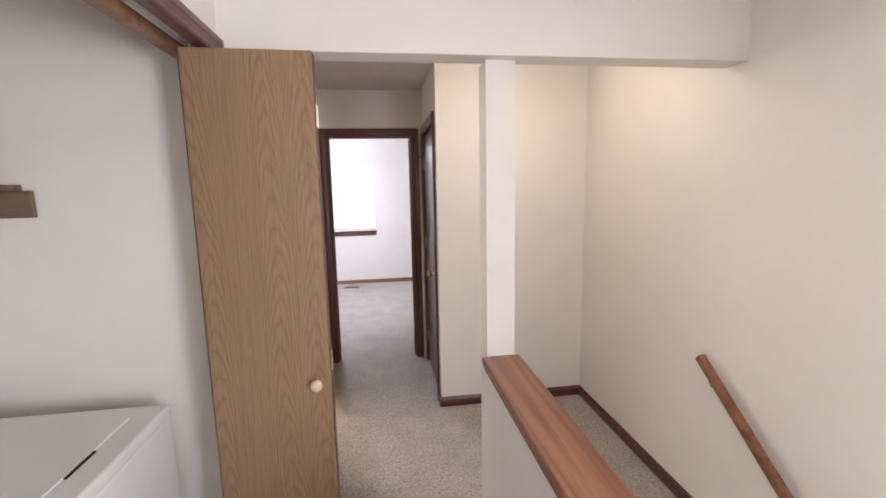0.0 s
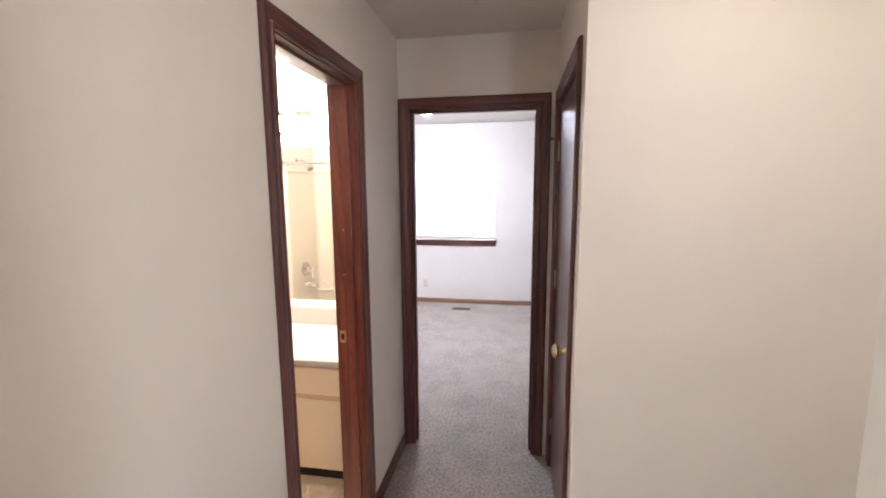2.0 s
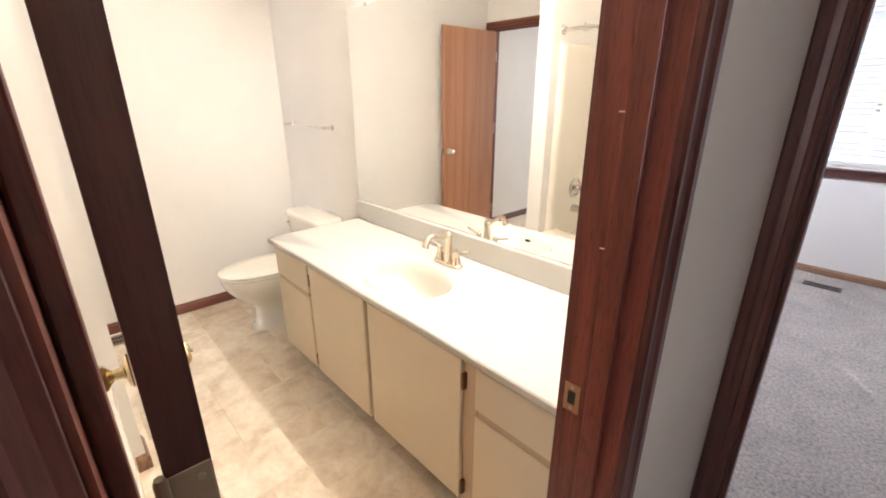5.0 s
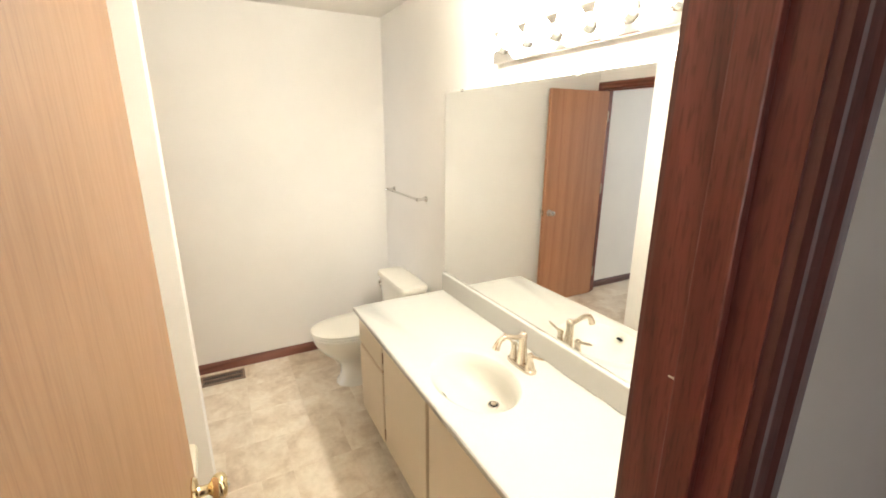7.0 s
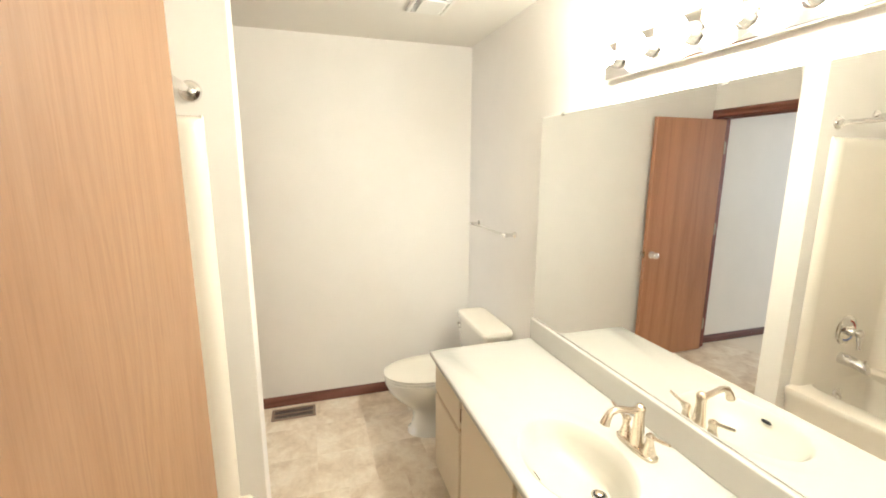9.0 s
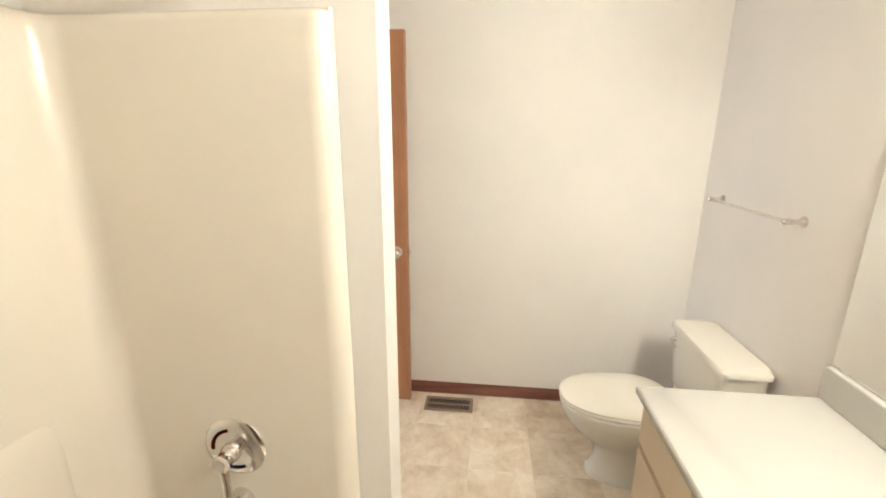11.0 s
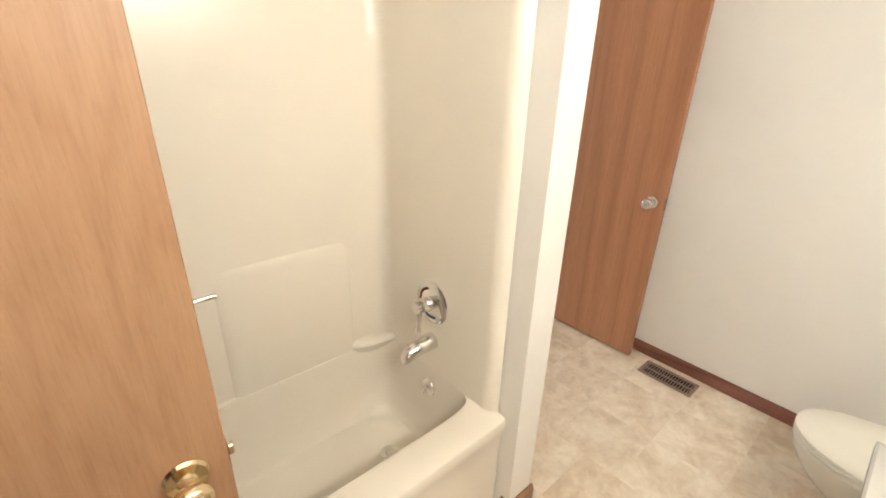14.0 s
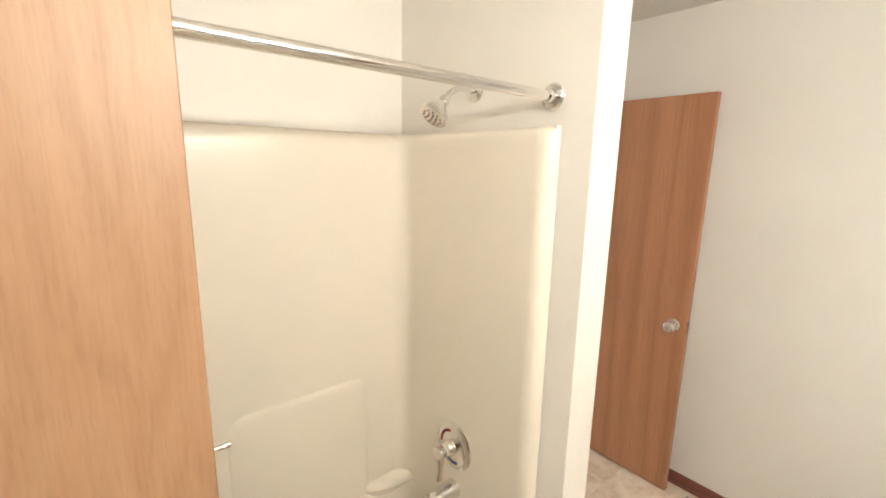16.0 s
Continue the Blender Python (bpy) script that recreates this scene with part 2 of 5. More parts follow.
BLUE, _nt, _b = node_mat("blue_mark", (0.05, 0.13, 0.55), 0.4)
MIRROR, _nt, _b = node_mat("mirror_silver", (0.94, 0.945, 0.925), 0.012, 1.0)
SCREW = glossy("screw_steel", (0.5, 0.46, 0.4), 0.35, 1.0)


def clear_mat():
    m, nt, b = node_mat("clear_acrylic", (0.95, 0.93, 0.88), 0.06)
    b.inputs["Transmission Weight"].default_value = 0.9
    b.inputs["IOR"].default_value = 1.16
    return m


def pane_mat():
    m, nt, b = node_mat("window_glass", (0.97, 0.98, 0.98), 0.0)
    b.inputs["Transmission Weight"].default_value = 1.0
    b.inputs["IOR"].default_value = 1.02
    return m


def blind_mat():
    m, nt, b = node_mat("blind_slat", (0.82, 0.82, 0.82), 0.5)
    t = nt.nodes.new("ShaderNodeBsdfTranslucent")
    t.inputs[0].default_value = (0.86, 0.88, 0.92, 1)
    mx = nt.nodes.new("ShaderNodeMixShader")
    mx.inputs[0].default_value = 0.12
    nt.links.new(b.outputs[0], mx.inputs[1])
    nt.links.new(t.outputs[0], mx.inputs[2])
    nt.links.new(mx.outputs[0], nt.nodes["Material Output"].inputs[0])
    return m


def bulb_mat(name, color, strength):
    m, nt, b = node_mat(name, (1, 1, 1), 0.3)
    b.inputs["Emission Color"].default_value = (*color, 1)
    b.inputs["Emission Strength"].default_value = strength
    return m


CLEAR, GLASS, BLIND = clear_mat(), pane_mat(), blind_mat()
BULBGLASS = bulb_mat("lit_bulb_glass", WARM, BULB)
DOMEGLASS = bulb_mat("lit_dome_glass", (0.80, 0.85, 1.0), DOME)
# glow of the unseen dome added over the landing
LANDGLASS = bulb_mat("landing_fill_glass", (1.0, 0.90, 0.77), LAND_DOME)

# ---------------- builders ----------------


def empty(name, x=0, y=0, z=0, rz=0):
    ob = new(name)
    ob.empty_display_size = 0.05
    ob.matrix_world = pose(x, y, z, 0, 0, rz)
    return ob


def part(name, bm, material, parent=None, label="", smooth=False):
    me = bpy.data.meshes.new(name)
    bm.normal_update()
    if smooth:
        for f in bm.faces:
            f.smooth = True
    bm.to_mesh(me)
    bm.free()
    me.materials.append(material)
    if smooth:
        me.set_sharp_from_angle(angle=radians(38))
    ob = new(name, me)
    if parent is not None:
        ob.parent = parent
    if label:
        ob["label"] = label
    return ob


def add_box(bm, x0, x1, y0, y1, z0, z1, bevel=0.0, seg=2, m=None):
    r = bmesh.ops.create_cube(bm, size=1.0)
    vs = r["verts"]
    for v in vs:
        v.co = Vector(((x0 + x1) / 2 + v.co.x * (x1 - x0), (y0 + y1) / 2 + v.co.y * (y1 - y0), (z0 + z1) / 2 + v.co.z * (z1 - z0)))
    if m is not None:
        bmesh.ops.transform(bm, matrix=m, verts=vs)
    if bevel > 0:
        es = list({e for v in vs for e in v.link_edges})
        bmesh.ops.bevel(bm, geom=es, offset=bevel, segments=seg, affect="EDGES", profile=0.5)
    return bm


def box(x0, x1, y0, y1, z0, z1, bevel=0.0, seg=2):
    return add_box(bmesh.new(), x0, x1, y0, y1, z0, z1, bevel, seg)


def add_lathe(bm, profile, m=None, seg=28):
    """Rings of (radius, height) about the z axis."""
    rings = []
    for r, z in profile:
        if r < 1e-6:
            rings.append([bm.verts.new((0, 0, z))])
        else:
            rings.append([bm.verts.new((r * math.cos(a), r * math.sin(a), z)) for a in (2 * math.pi * k / seg for k in range(seg))])
    for a, b in zip(rings, rings[1:]):
        for k in range(seg):
            n = (k + 1) % seg
            if len(a) == 1 and len(b) > 1:
                bm.faces.new((a[0], b[k], b[n]))
            elif len(b) == 1 and len(a) > 1:
                bm.faces.new((a[k], a[n], b[0]))
            elif len(a) > 1:
                bm.faces.new((a[k], a[n], b[n], b[k]))
    if m is not None:
        bmesh.ops.transform(bm, matrix=m, verts=[v for r in rings for v in r])
    return bm


def add_tube(bm, pts, radius, seg=14, radii=None):
    pts = [Vector(p) for p in pts]
    rings = []
    for i, p in enumerate(pts):
        d = (pts[min(i + 1, len(pts) - 1)] - pts[max(i - 1, 0)]).normalized()
        q = d.to_track_quat("Z", "Y")
        r = radii[i] if radii else radius
        rings.append([bm.verts.new(p + q @ Vector((r * math.cos(2 * math.pi * k / seg), r * math.sin(2 * math.pi * k / seg), 0))) for k in range(seg)])
    for a, b in zip(rings, rings[1:]):
        for k in range(seg):
            n = (k + 1) % seg
            bm.faces.new((a[k], a[n], b[n], b[k]))
    bm.faces.new(list(reversed(rings[0])))
    bm.faces.new(rings[-1])
    return bm


def add_loft(bm, rings, cap0=True, cap1=True):
    vs = [[bm.verts.new(p) for p in r] for r in rings]
    n = len(vs[0])
    for a, b in zip(vs, vs[1:]):
        for k in range(n):
            bm.faces.new((a[k], a[(k + 1) % n], b[(k + 1) % n], b[k]))
    if cap0:
        bm.faces.new(list(reversed(vs[0])))
    if cap1:
        bm.faces.new(vs[-1])
    return bm


def sweep_profile(bm, pts, profile, outward):
    """A moulding: profile points (across, out) swept along a straight run from pts[0] to pts[1]; outward and the run give its frame."""
    a, b = Vector(pts[0]), Vector(pts[1])
    run = (b - a).normalized()
    out = Vector(outward)
    across = run.cross(out)
    rings = [[p + across * u + out * w for u, w in profile] for p in (a, b)]
    return add_loft(bm, rings)


def tagged_structure(ob, label, category):
    return tagged(ob, label, category, kind="structure")


# ---------------- structure ----------------
H = 2.44          # ceiling height
HB = 2.465        # bedroom ceiling height


def wall(name, along, n0, n1, a0, a1, z0, z1, holes=(), label="painted off-white drywall wall", mat=WALL):
    """A wall that runs along x or y between n0 and n1 across; holes (b0, b1, c0, c1) go through it."""
    bm = bmesh.new()

    def put(b0, b1, c0, c1):
        if b1 - b0 < 1e-4 or c1 - c0 < 1e-4:
            return
        if along == "x":
            add_box(bm, b0, b1, n0, n1, c0, c1)
        else:
            add_box(bm, n0, n1, b0, b1, c0, c1)
    at = a0
    for b0, b1, c0, c1 in sorted(holes):
        put(at, b0, z0, z1)
        put(b0, b1, z0, c0)
        put(b0, b1, c1, z1)
        at = b1
    put(at, a1, z0, z1)
    bmesh.ops.remove_doubles(bm, verts=bm.verts, dist=1e-5)
    return tagged_structure(part(name, bm, mat), label, "wall")


# door openings (jamb to jamb)
BD0, BD1, DH = 2.458, 3.075, 2.048          # bathroom door, along y in the hall's wall
BR0, BR1 = -0.402, 0.318                  # bedroom door, along x in the end wall
LC0, LC1 = 2.935, 3.650                   # hall closet door, along y
YD = 1.62                                 # face of the wall with the second door
D20, D21 = -3.405, -2.69                 # second bathroom door, along x in the south wall
XW, XE = -3.47, -0.585                    # bathroom's west and east faces
YN, YS = 3.836, 1.715                     # bathroom's north and south faces
HX0, HX1 = -0.47, 0.422                   # hall's faces
J = 0.018                                 # jamb thickness

wall("wall_hall_west", "y", XE, HX0, 1.42, 3.76, 0, H, [(BD0 - J, BD1 + J, 0, DH + J)], "off-white painted hall wall with a doorway to the bathroom")
wall("wall_closet_front", "y", XE, HX0, -3.0, 1.42, 0, H, [(-0.11, 1.42, 0, 2.085)], "off-white painted wall with the laundry closet opening")
wall("wall_closet_north", "x", 1.468, 1.60, -1.52, XE, 0, H, label="off-white painted side wall of the laundry closet")
wall("wall_closet_back", "y", -1.52, -1.41, -0.22, 1.468, 0, H, label="off-white painted back wall of the laundry closet")
wall("wall_closet_south", "x", -0.33, -0.22, -1.52, XE, 0, H, label="off-white painted side wall of the laundry closet")
wall("wall_bedroom_door", "x", 3.76, 3.87, XE, 3.0, 0, HB, [(BR0 - J, BR1 + J, 0, DH + J)], "off-white painted end wall with the bedroom doorway")
wall("wall_bath_north", "x", YN, 3.95, XW - 0.11, XE - 0.001, 0, HB, label="off-white painted wall behind the vanity and toilet")
wall("wall_bath_west", "y", XW - 0.11, XW, -0.4, YN, 0, H, label="off-white painted wall beside the toilet")
wall("wall_bath_south", "x", YD - 0.11, YD, XW, -2.20, 0, H, [(D20 - J, D21 + J, 0, DH + J)], "off-white painted wall with the second doorway")
wall("wall_tub_back", "x", YS - 0.11, YS, -2.082, XE, 0, H, label="off-white painted wall behind the tub")
wall("wall_bath_wing", "y", -2.20, -2.082, YD - 0.11, 2.505, 0, H, label="short off-white wing wall at the end of the tub")
wall("wall_back_room_east", "y", -1.75, -1.64, -3.0, YD - 0.11, 0, H, label="plain off-white wall of the room beyond")
wall("wall_hall_east", "y", HX1, 0.53, 2.785, 3.76, 0, H, [(LC0 - J, LC1 + J, 0, DH + J)], "off-white painted hall wall with the closet doorway")
wall("wall_stair_end", "x", 2.785, 2.91, 0.53, 1.49, 0, H, label="cream painted wall at the end of the stair landing")
# its hole lies out of view, made for the added landing lamp
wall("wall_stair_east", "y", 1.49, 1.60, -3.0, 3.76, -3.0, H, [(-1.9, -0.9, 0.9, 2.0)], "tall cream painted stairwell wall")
wall("wall_stair_header", "x", 1.437, 1.548, HX0, 1.49, 2.066, H, label="painted header beam over the landing")
# its hole is unseen too, cut for the back room's added lamp
wall("wall_south", "x", -3.11, -3.0, -3.6, 1.60, -3.0, H, [(-3.2, -2.0, 0.9, 2.0)], "plain off-white end wall with an unseen opening added for a lamp")
wall("wall_stair_post", "y", 0.448, 0.563, 1.492, 1.605, 0, 2.066, label="square painted drywall post on the half wall")
wall("wall_half", "y", 0.448, 0.563, -3.0, 1.492, -3.0, 0.872, label="low painted half wall along the stairs")
wall("wall_bedroom_north", "x", 7.135, 7.27, -3.6, 3.0, 0, HB, [(-1.60, -0.075, 0.90, 2.045)], "lavender-white painted bedroom wall with a window")
wall("wall_bedroom_east", "y", 2.9, 3.0, 3.87, 7.135, 0, HB)
wall("wall_bedroom_west", "y", -3.6, -3.5, 3.95, 7.135, 0, HB)
wall("wall_back_room_west", "y", -3.69, -3.58, -3.0, -0.4, 0, H)
wall("wall_closet_liner", "y", 1.10, 1.20, 2.91, 3.76, 0, H, label="plain wall inside the hall closet")


def slab(name, x0, x1, y0, y1, z0, z1, mat, label, category):
    return tagged_structure(part(name, box(x0, x1, y0, y1, z0, z1), mat), label, category)


slab("floor_hall", -0.53, 0.563, -3.0, 3.80, -0.15, 0, CARPET, "beige speckled cut-pile carpet in the hall", "carpet")
slab("floor_landing", 0.563, 1.49, 1.40, 2.80, -0.15, 0, CARPET, "beige speckled carpet on the stair landing", "carpet")
slab("floor_hall_closet", 0.563, 1.49, 2.80, 3.80, -0.15, 0, CARPET, "beige carpet in the hall closet", "carpet")
slab("floor_bedroom", -3.5, 2.9, 3.80, 7.135, -0.15, 0, CARPET, "beige speckled cut-pile carpet in the bedroom", "carpet")
slab("floor_laundry", -1.41, -0.53, -0.22, 1.468, -0.15, 0, VINYL_BASE, "beige vinyl floor in the laundry closet", "floor")
slab("ceiling_hall", XE, 1.49, -3.0, 3.76, H, H + 0.1, CEIL, "textured off-white hall ceiling", "ceiling")
slab("ceiling_bath", XW, XE, YD, YN, H, H + 0.1, CEIL, "textured cream bathroom ceiling", "ceiling")
slab("ceiling_bedroom", -3.5, 2.9, 3.87, 7.135, HB, HB + 0.1, CEIL, "textured white bedroom ceiling", "ceiling")
slab("ceiling_closet", -1.41, XE, -0.22, 1.468, H, H + 0.1, CEIL, "plain closet ceiling", "ceiling")
slab("ceiling_back_room", -3.47, -1.75, -3.0, YD - 0.11, H, H + 0.1, CEIL, "plain ceiling of the room beyond", "ceiling")
slab("floor_stairwell", 0.563, 1.49, -3.0, -1.4, -2.95, -2.80, CARPET, "beige carpet at the foot of the stairs", "carpet")
ground = slab("ground", -150, 150, 7.6, 300, -3.2, -3.0, paint("dry_ground", (0.16, 0.15, 0.10), 0.95), "pale ground outside the house", "ground")

# ---------------- trim ----------------
CASE = [(0.0, 0.0), (0.0, 0.009), (0.006, 0.013), (0.013, 0.013), (0.017, 0.010), (0.030, 0.013), (0.036, 0.017), (0.050, 0.017), (0.056, 0.010), (0.056, 0.0)]


def casing_run(along, plane, out, kind, a0, a1, zt):
    """One mitred casing board round an opening: kind 'lo', 'hi' or 'head'."""
    def at(a, w, z):
        return (plane + out * w, a, z) if along == "y" else (a, plane + out * w, z)
    rings = [[], []]
    for u, w in CASE:
        u = u * 1.15 + 0.004
        if kind == "lo":
            rings[0].append(at(a0 - u, w, 0.0)), rings[1].append(at(a0 - u, w, zt + u))
        elif kind == "hi":
            rings[0].append(at(a1 + u, w, 0.0)), rings[1].append(at(a1 + u, w, zt + u))
        else:
            rings[0].append(at(a0 - u, w, zt + u)), rings[1].append(at(a1 + u, w, zt + u))
    bm = add_loft(bmesh.new(), rings)
    bmesh.ops.recalc_face_normals(bm, faces=bm.faces)
    return bm


def door_frame(name, along, n0, n1, a0, a1, zt, stop_at, label, sides=(True, True), jm=TRIM, cm=TRIM, hm=None):
    """Jambs, stops and casings of one opening through a wall from n0 to n1."""
    root = tagged_structure(empty(name), label, "door frame")
    hm = hm or (TRIM_H if along == "y" else TRIM_X)

    def bx(b0, b1, m0, m1, c0, c1, bev=0.0):
        return box(m0, m1, b0, b1, c0, c1, bev) if along == "y" else box(b0, b1, m0, m1, c0, c1, bev)
    e = 0.001
    part("jamb", bx(a0 - J, a0, n0 - e, n1 + e, 0, zt), jm, root)
    part("jamb", bx(a1, a1 + J, n0 - e, n1 + e, 0, zt), jm, root)
    part("head_jamb", bx(a0 - J, a1 + J, n0 - e, n1 + e, zt, zt + J), hm, root)
    s0, s1 = stop_at
    part("stop", bx(a0 + 0.0005, a0 + 0.012, s0, s1, 0, zt - 0.012, 0.002), jm, root)
    part("stop", bx(a1 - 0.012, a1 - 0.0005, s0, s1, 0, zt - 0.012, 0.002), jm, root)
    part("head_stop", bx(a0 + 0.0005, a1 - 0.0005, s0, s1, zt - 0.012, zt - 0.0005, 0.002), hm, root)
    for plane, out, on in ((n1 + 0.001, 1, sides[1]), (n0 - 0.001, -1, sides[0])):
        if on:
            for k in ("lo", "hi", "head"):
                part("casing", casing_run(along, plane, out, k, a0, a1, zt), hm if k == "head" else cm, root)
    return root


frame_bath = door_frame("door_frame_bath", "y", XE, HX0, BD0, BD1, DH, (-0.535, -0.50), "mahogany-stained bathroom door frame with moulded casing, jambs coloured as lit", jm=LITTRIM)
frame_bed = door_frame("door_frame_bedroom", "x", 3.76, 3.87, BR0, BR1, DH, (3.79, 3.825), "dark mahogany-stained bedroom door frame with moulded casing")
frame_closet = door_frame("door_frame_closet", "y", HX1, 0.53, LC0, LC1, DH, (0.468, 0.50), "dark mahogany-stained hall closet door frame", (True, False))
frame_two = door_frame("door_frame_second", "x", YD - 0.11, YD, D20, D21, DH, (1.545, 1.575), "mahogany-stained door frame in the bathroom's south wall, coloured as lit", jm=LITTRIM, cm=LITTRIM, hm=LITTRIM_X)


def baseboard(name, p0, p1, out, h=0.072, t=0.012, mat=None):
    """A stained baseboard along a wall from p0 to p1, standing out towards out."""
    a, b = Vector((*p0, 0)), Vector((*p1, 0))
    o = Vector((*out, 0))
    prof = [(0.0, 0.0), (t, 0.0), (t, h * 0.72), (t * 0.55, h * 0.9), (t * 0.35, h), (0.0, h)]
    bm = add_loft(bmesh.new(), [[p + o * (w + 0.0005) + Vector((0, 0, z + 0.002)) for w, z in prof] for p in (a, b)])
    bmesh.ops.recalc_face_normals(bm, faces=bm.faces)
    m = mat or (TRIM_X if abs(b.x - a.x) > abs(b.y - a.y) else TRIM_H)
    return tagged_structure(part(name, bm, m), "mahogany-stained wooden baseboard along the wall", "baseboard")


C = 0.070
baseboard("baseboard_hall_west", (HX0, 1.45), (HX0, BD0 - C), (1, 0))
baseboard("baseboard_hall_west", (HX0, BD1 + C), (HX0, 3.76), (1, 0))
baseboard("baseboard_hall_east", (HX1, 2.785), (HX1, LC0 - C), (-1, 0))
baseboard("baseboard_landing", (HX1 - 0.012, 2.785), (1.49, 2.785), (0, -1))
baseboard("baseboard_stairwell", (1.49, 1.42), (1.49, 2.773), (-1, 0))
baseboard("baseboard_half_wall", (0.563, 1.42), (0.563, 1.605), (1, 0))
baseboard("baseboard_half_wall", (0.448, -3.0), (0.448, 1.605), (-1, 0))
LIGHTBASE = wood("lighter_base", (0.20, 0.10, 0.055), (0.28, 0.15, 0.085), (0.33, 0.185, 0.11), 0.4, 8.0, 0.05, axis="X")
REDBASE = wood("red_brown_base_y", (0.135, 0.045, 0.032), (0.195, 0.070, 0.048), (0.235, 0.092, 0.064), 0.38, 8.0, 0.05, axis="Y", coat=0.2)
REDBASE_X = wood("red_brown_base_x", (0.135, 0.045, 0.032), (0.195, 0.070, 0.048), (0.235, 0.092, 0.064), 0.38, 8.0, 0.05, axis="X", coat=0.2)
for x, z, w in ((-0.542, 1.430, 0.012), (-0.546, 1.229, 0.008)):
    part("scuff_mark", box(x - w / 2, x + w / 2, BD1 - 0.0006, BD1 - 0.0001, z, z + 0.0022), IVORY, frame_bath, "pale scratch in the stain")
# jamb wood made lighter and more orange: bathroom light painted into it
LITJAMB = wood("lit_jamb_strip", (0.24, 0.105, 0.058), (0.33, 0.155, 0.088), (0.40, 0.20, 0.118), 0.45, 9.0, 0.05)
part("rebate_strip", box(XE - 0.0005, -0.5355, BD0 + 0.0005, BD0 + 0.0022, 0, DH - 0.013), LITJAMB, frame_bath, "lighter strip behind the hinge side stop, coloured as lit")
baseboard("baseboard_bedroom", (-3.5, 7.135), (2.9, 7.135), (0, -1), 0.06, mat=LIGHTBASE)
baseboard("baseboard_bath_west", (XW, 1.64), (XW, YN), (1, 0), mat=REDBASE)
baseboard("baseboard_bath_north", (XW, YN), (-2.47, YN), (0, -1), mat=REDBASE_X)
baseboard("baseboard_bath_south", (D21 + C, YD), (-2.20, YD), (0, 1), mat=REDBASE_X)
baseboard("baseboard_wing", (-2.20, YD), (-2.20, 2.505), (-1, 0), mat=LIGHTBASE)
baseboard("baseboard_wing", (-2.212, 2.505), (-2.070, 2.505), (0, 1), mat=LIGHTBASE)
baseboard("baseboard_wing", (-2.082, 2.468), (-2.082, 2.505), (1, 0), mat=LIGHTBASE)
baseboard("baseboard_back_room", (XW, -0.4), (XW, 1.505), (1, 0))

# ---------------- doors ----------------


def knob_set(parent, x, side_y, z, mat, lock=True, name="knob", thick=0.035):
    """Round knobs on both faces of a slab that lies along its local x, faces at +-thick/2."""
    for s in side_y:
        m = Matrix.Translation((x, s * thick / 2, z)) @ Matrix.Rotation(radians(-90 * s), 4, "X")
        k = part(name, add_lathe(bmesh.new(), [(0.0, 0.001), (0.032, 0.001), (0.033, 0.004), (0.029, 0.009), (0.015, 0.012), (0.011, 0.018), (0.011, 0.030), (0.016, 0.035),
                 (0.025, 0.041), (0.0285, 0.049), (0.028, 0.057), (0.022, 0.064), (0.010, 0.067), (0.0, 0.0665)], m), mat, parent, smooth=True)
        part("lock_button", add_lathe(bmesh.new(), [(0.0, 0.070), (0.005, 0.070), (0.006, 0.0655), (0.006, 0.06)], m, 12), SCREW, k, smooth=True)


def slab_door(name, width, mat, label, hinge, rz, knob_mat, height=2.03, knob_z=0.925, faces=(-1, 1), flip=1):
    """A flush door: local x from the hinge to the free edge, thickness along local y."""
    root = empty(name, *hinge, rz)
    tagged(root, label, "door")
    part("slab", box(0.002, width, -0.0175, 0.0175, 0.010, height, 0.0015, 1), mat, root)
    part("hinge_edge", box(-0.0002, 0.0018, -0.0172, 0.0172, 0.0105, height - 0.0005), TRIM, root, "dark stained hinge edge")
    knob_set(root, width - 0.062, faces, knob_z, knob_mat)
    lx = part("latch_plate", box(width - 0.0005, width + 0.0012, -0.0125, 0.0125, knob_z - 0.029, knob_z + 0.029), OLDBRASS, root)
    part("latch_bolt", box(width + 0.001, width + 0.011, -0.006, 0.007, knob_z - 0.010, knob_z + 0.010, 0.002, 1), knob_mat, lx)
    for z in (0.25, 1.115, 1.80):
        h = part("hinge", box(-0.0025, -0.0004, -0.0165, 0.0165, z - 0.045, z + 0.045, 0.0008, 1), HINGE, root)
        for k, (sy, sz) in enumerate(((-0.007, -0.032), (0.007, 0.0), (-0.007, 0.032))):
            part("screw", add_lathe(bmesh.new(), [(0, 0.0008), (0.003, 0.0008), (0.004, 0)], Matrix.Translation((-0.0026, sy, z + sz)) @ Matrix.Rotation(radians(-90), 4, "Y"), 10), SCREW, h)
        part("hinge_pin", add_lathe(bmesh.new(), [(0, z - 0.05), (0.004, z - 0.05), (0.0055, z - 0.046), (0.0055, z + 0.046), (0.004, z + 0.05), (0, z + 0.052)], Matrix.Translation((-0.004, flip * 0.021, 0)), 12), HINGE, h, smooth=True)
    return root


# bathroom door stands square open into the bathroom
slab_door("bathroom_door", 0.645, OAK, "light oak-veneer flush door standing open into the bathroom", (-0.603, 2.504, 0), 178.0, BRASS, knob_z=0.948, flip=1)
# second bathroom door stands open along the west wall
slab_door("second_bathroom_door", 0.708, REDDOOR, "reddish-brown veneer flush door standing open against the wall", (-3.372, 1.604, 0), 90, CHROME, flip=-1)
# hall closet door is shut
slab_door("hall_closet_door", LC1 - LC0 - 0.006, DARKDOOR, "closed dark-stained flush door of the hall closet, glossy", (0.4455, LC1 - 0.003, 0), -90, BRASS, knob_z=0.955, flip=-1, faces=(-1, 1))
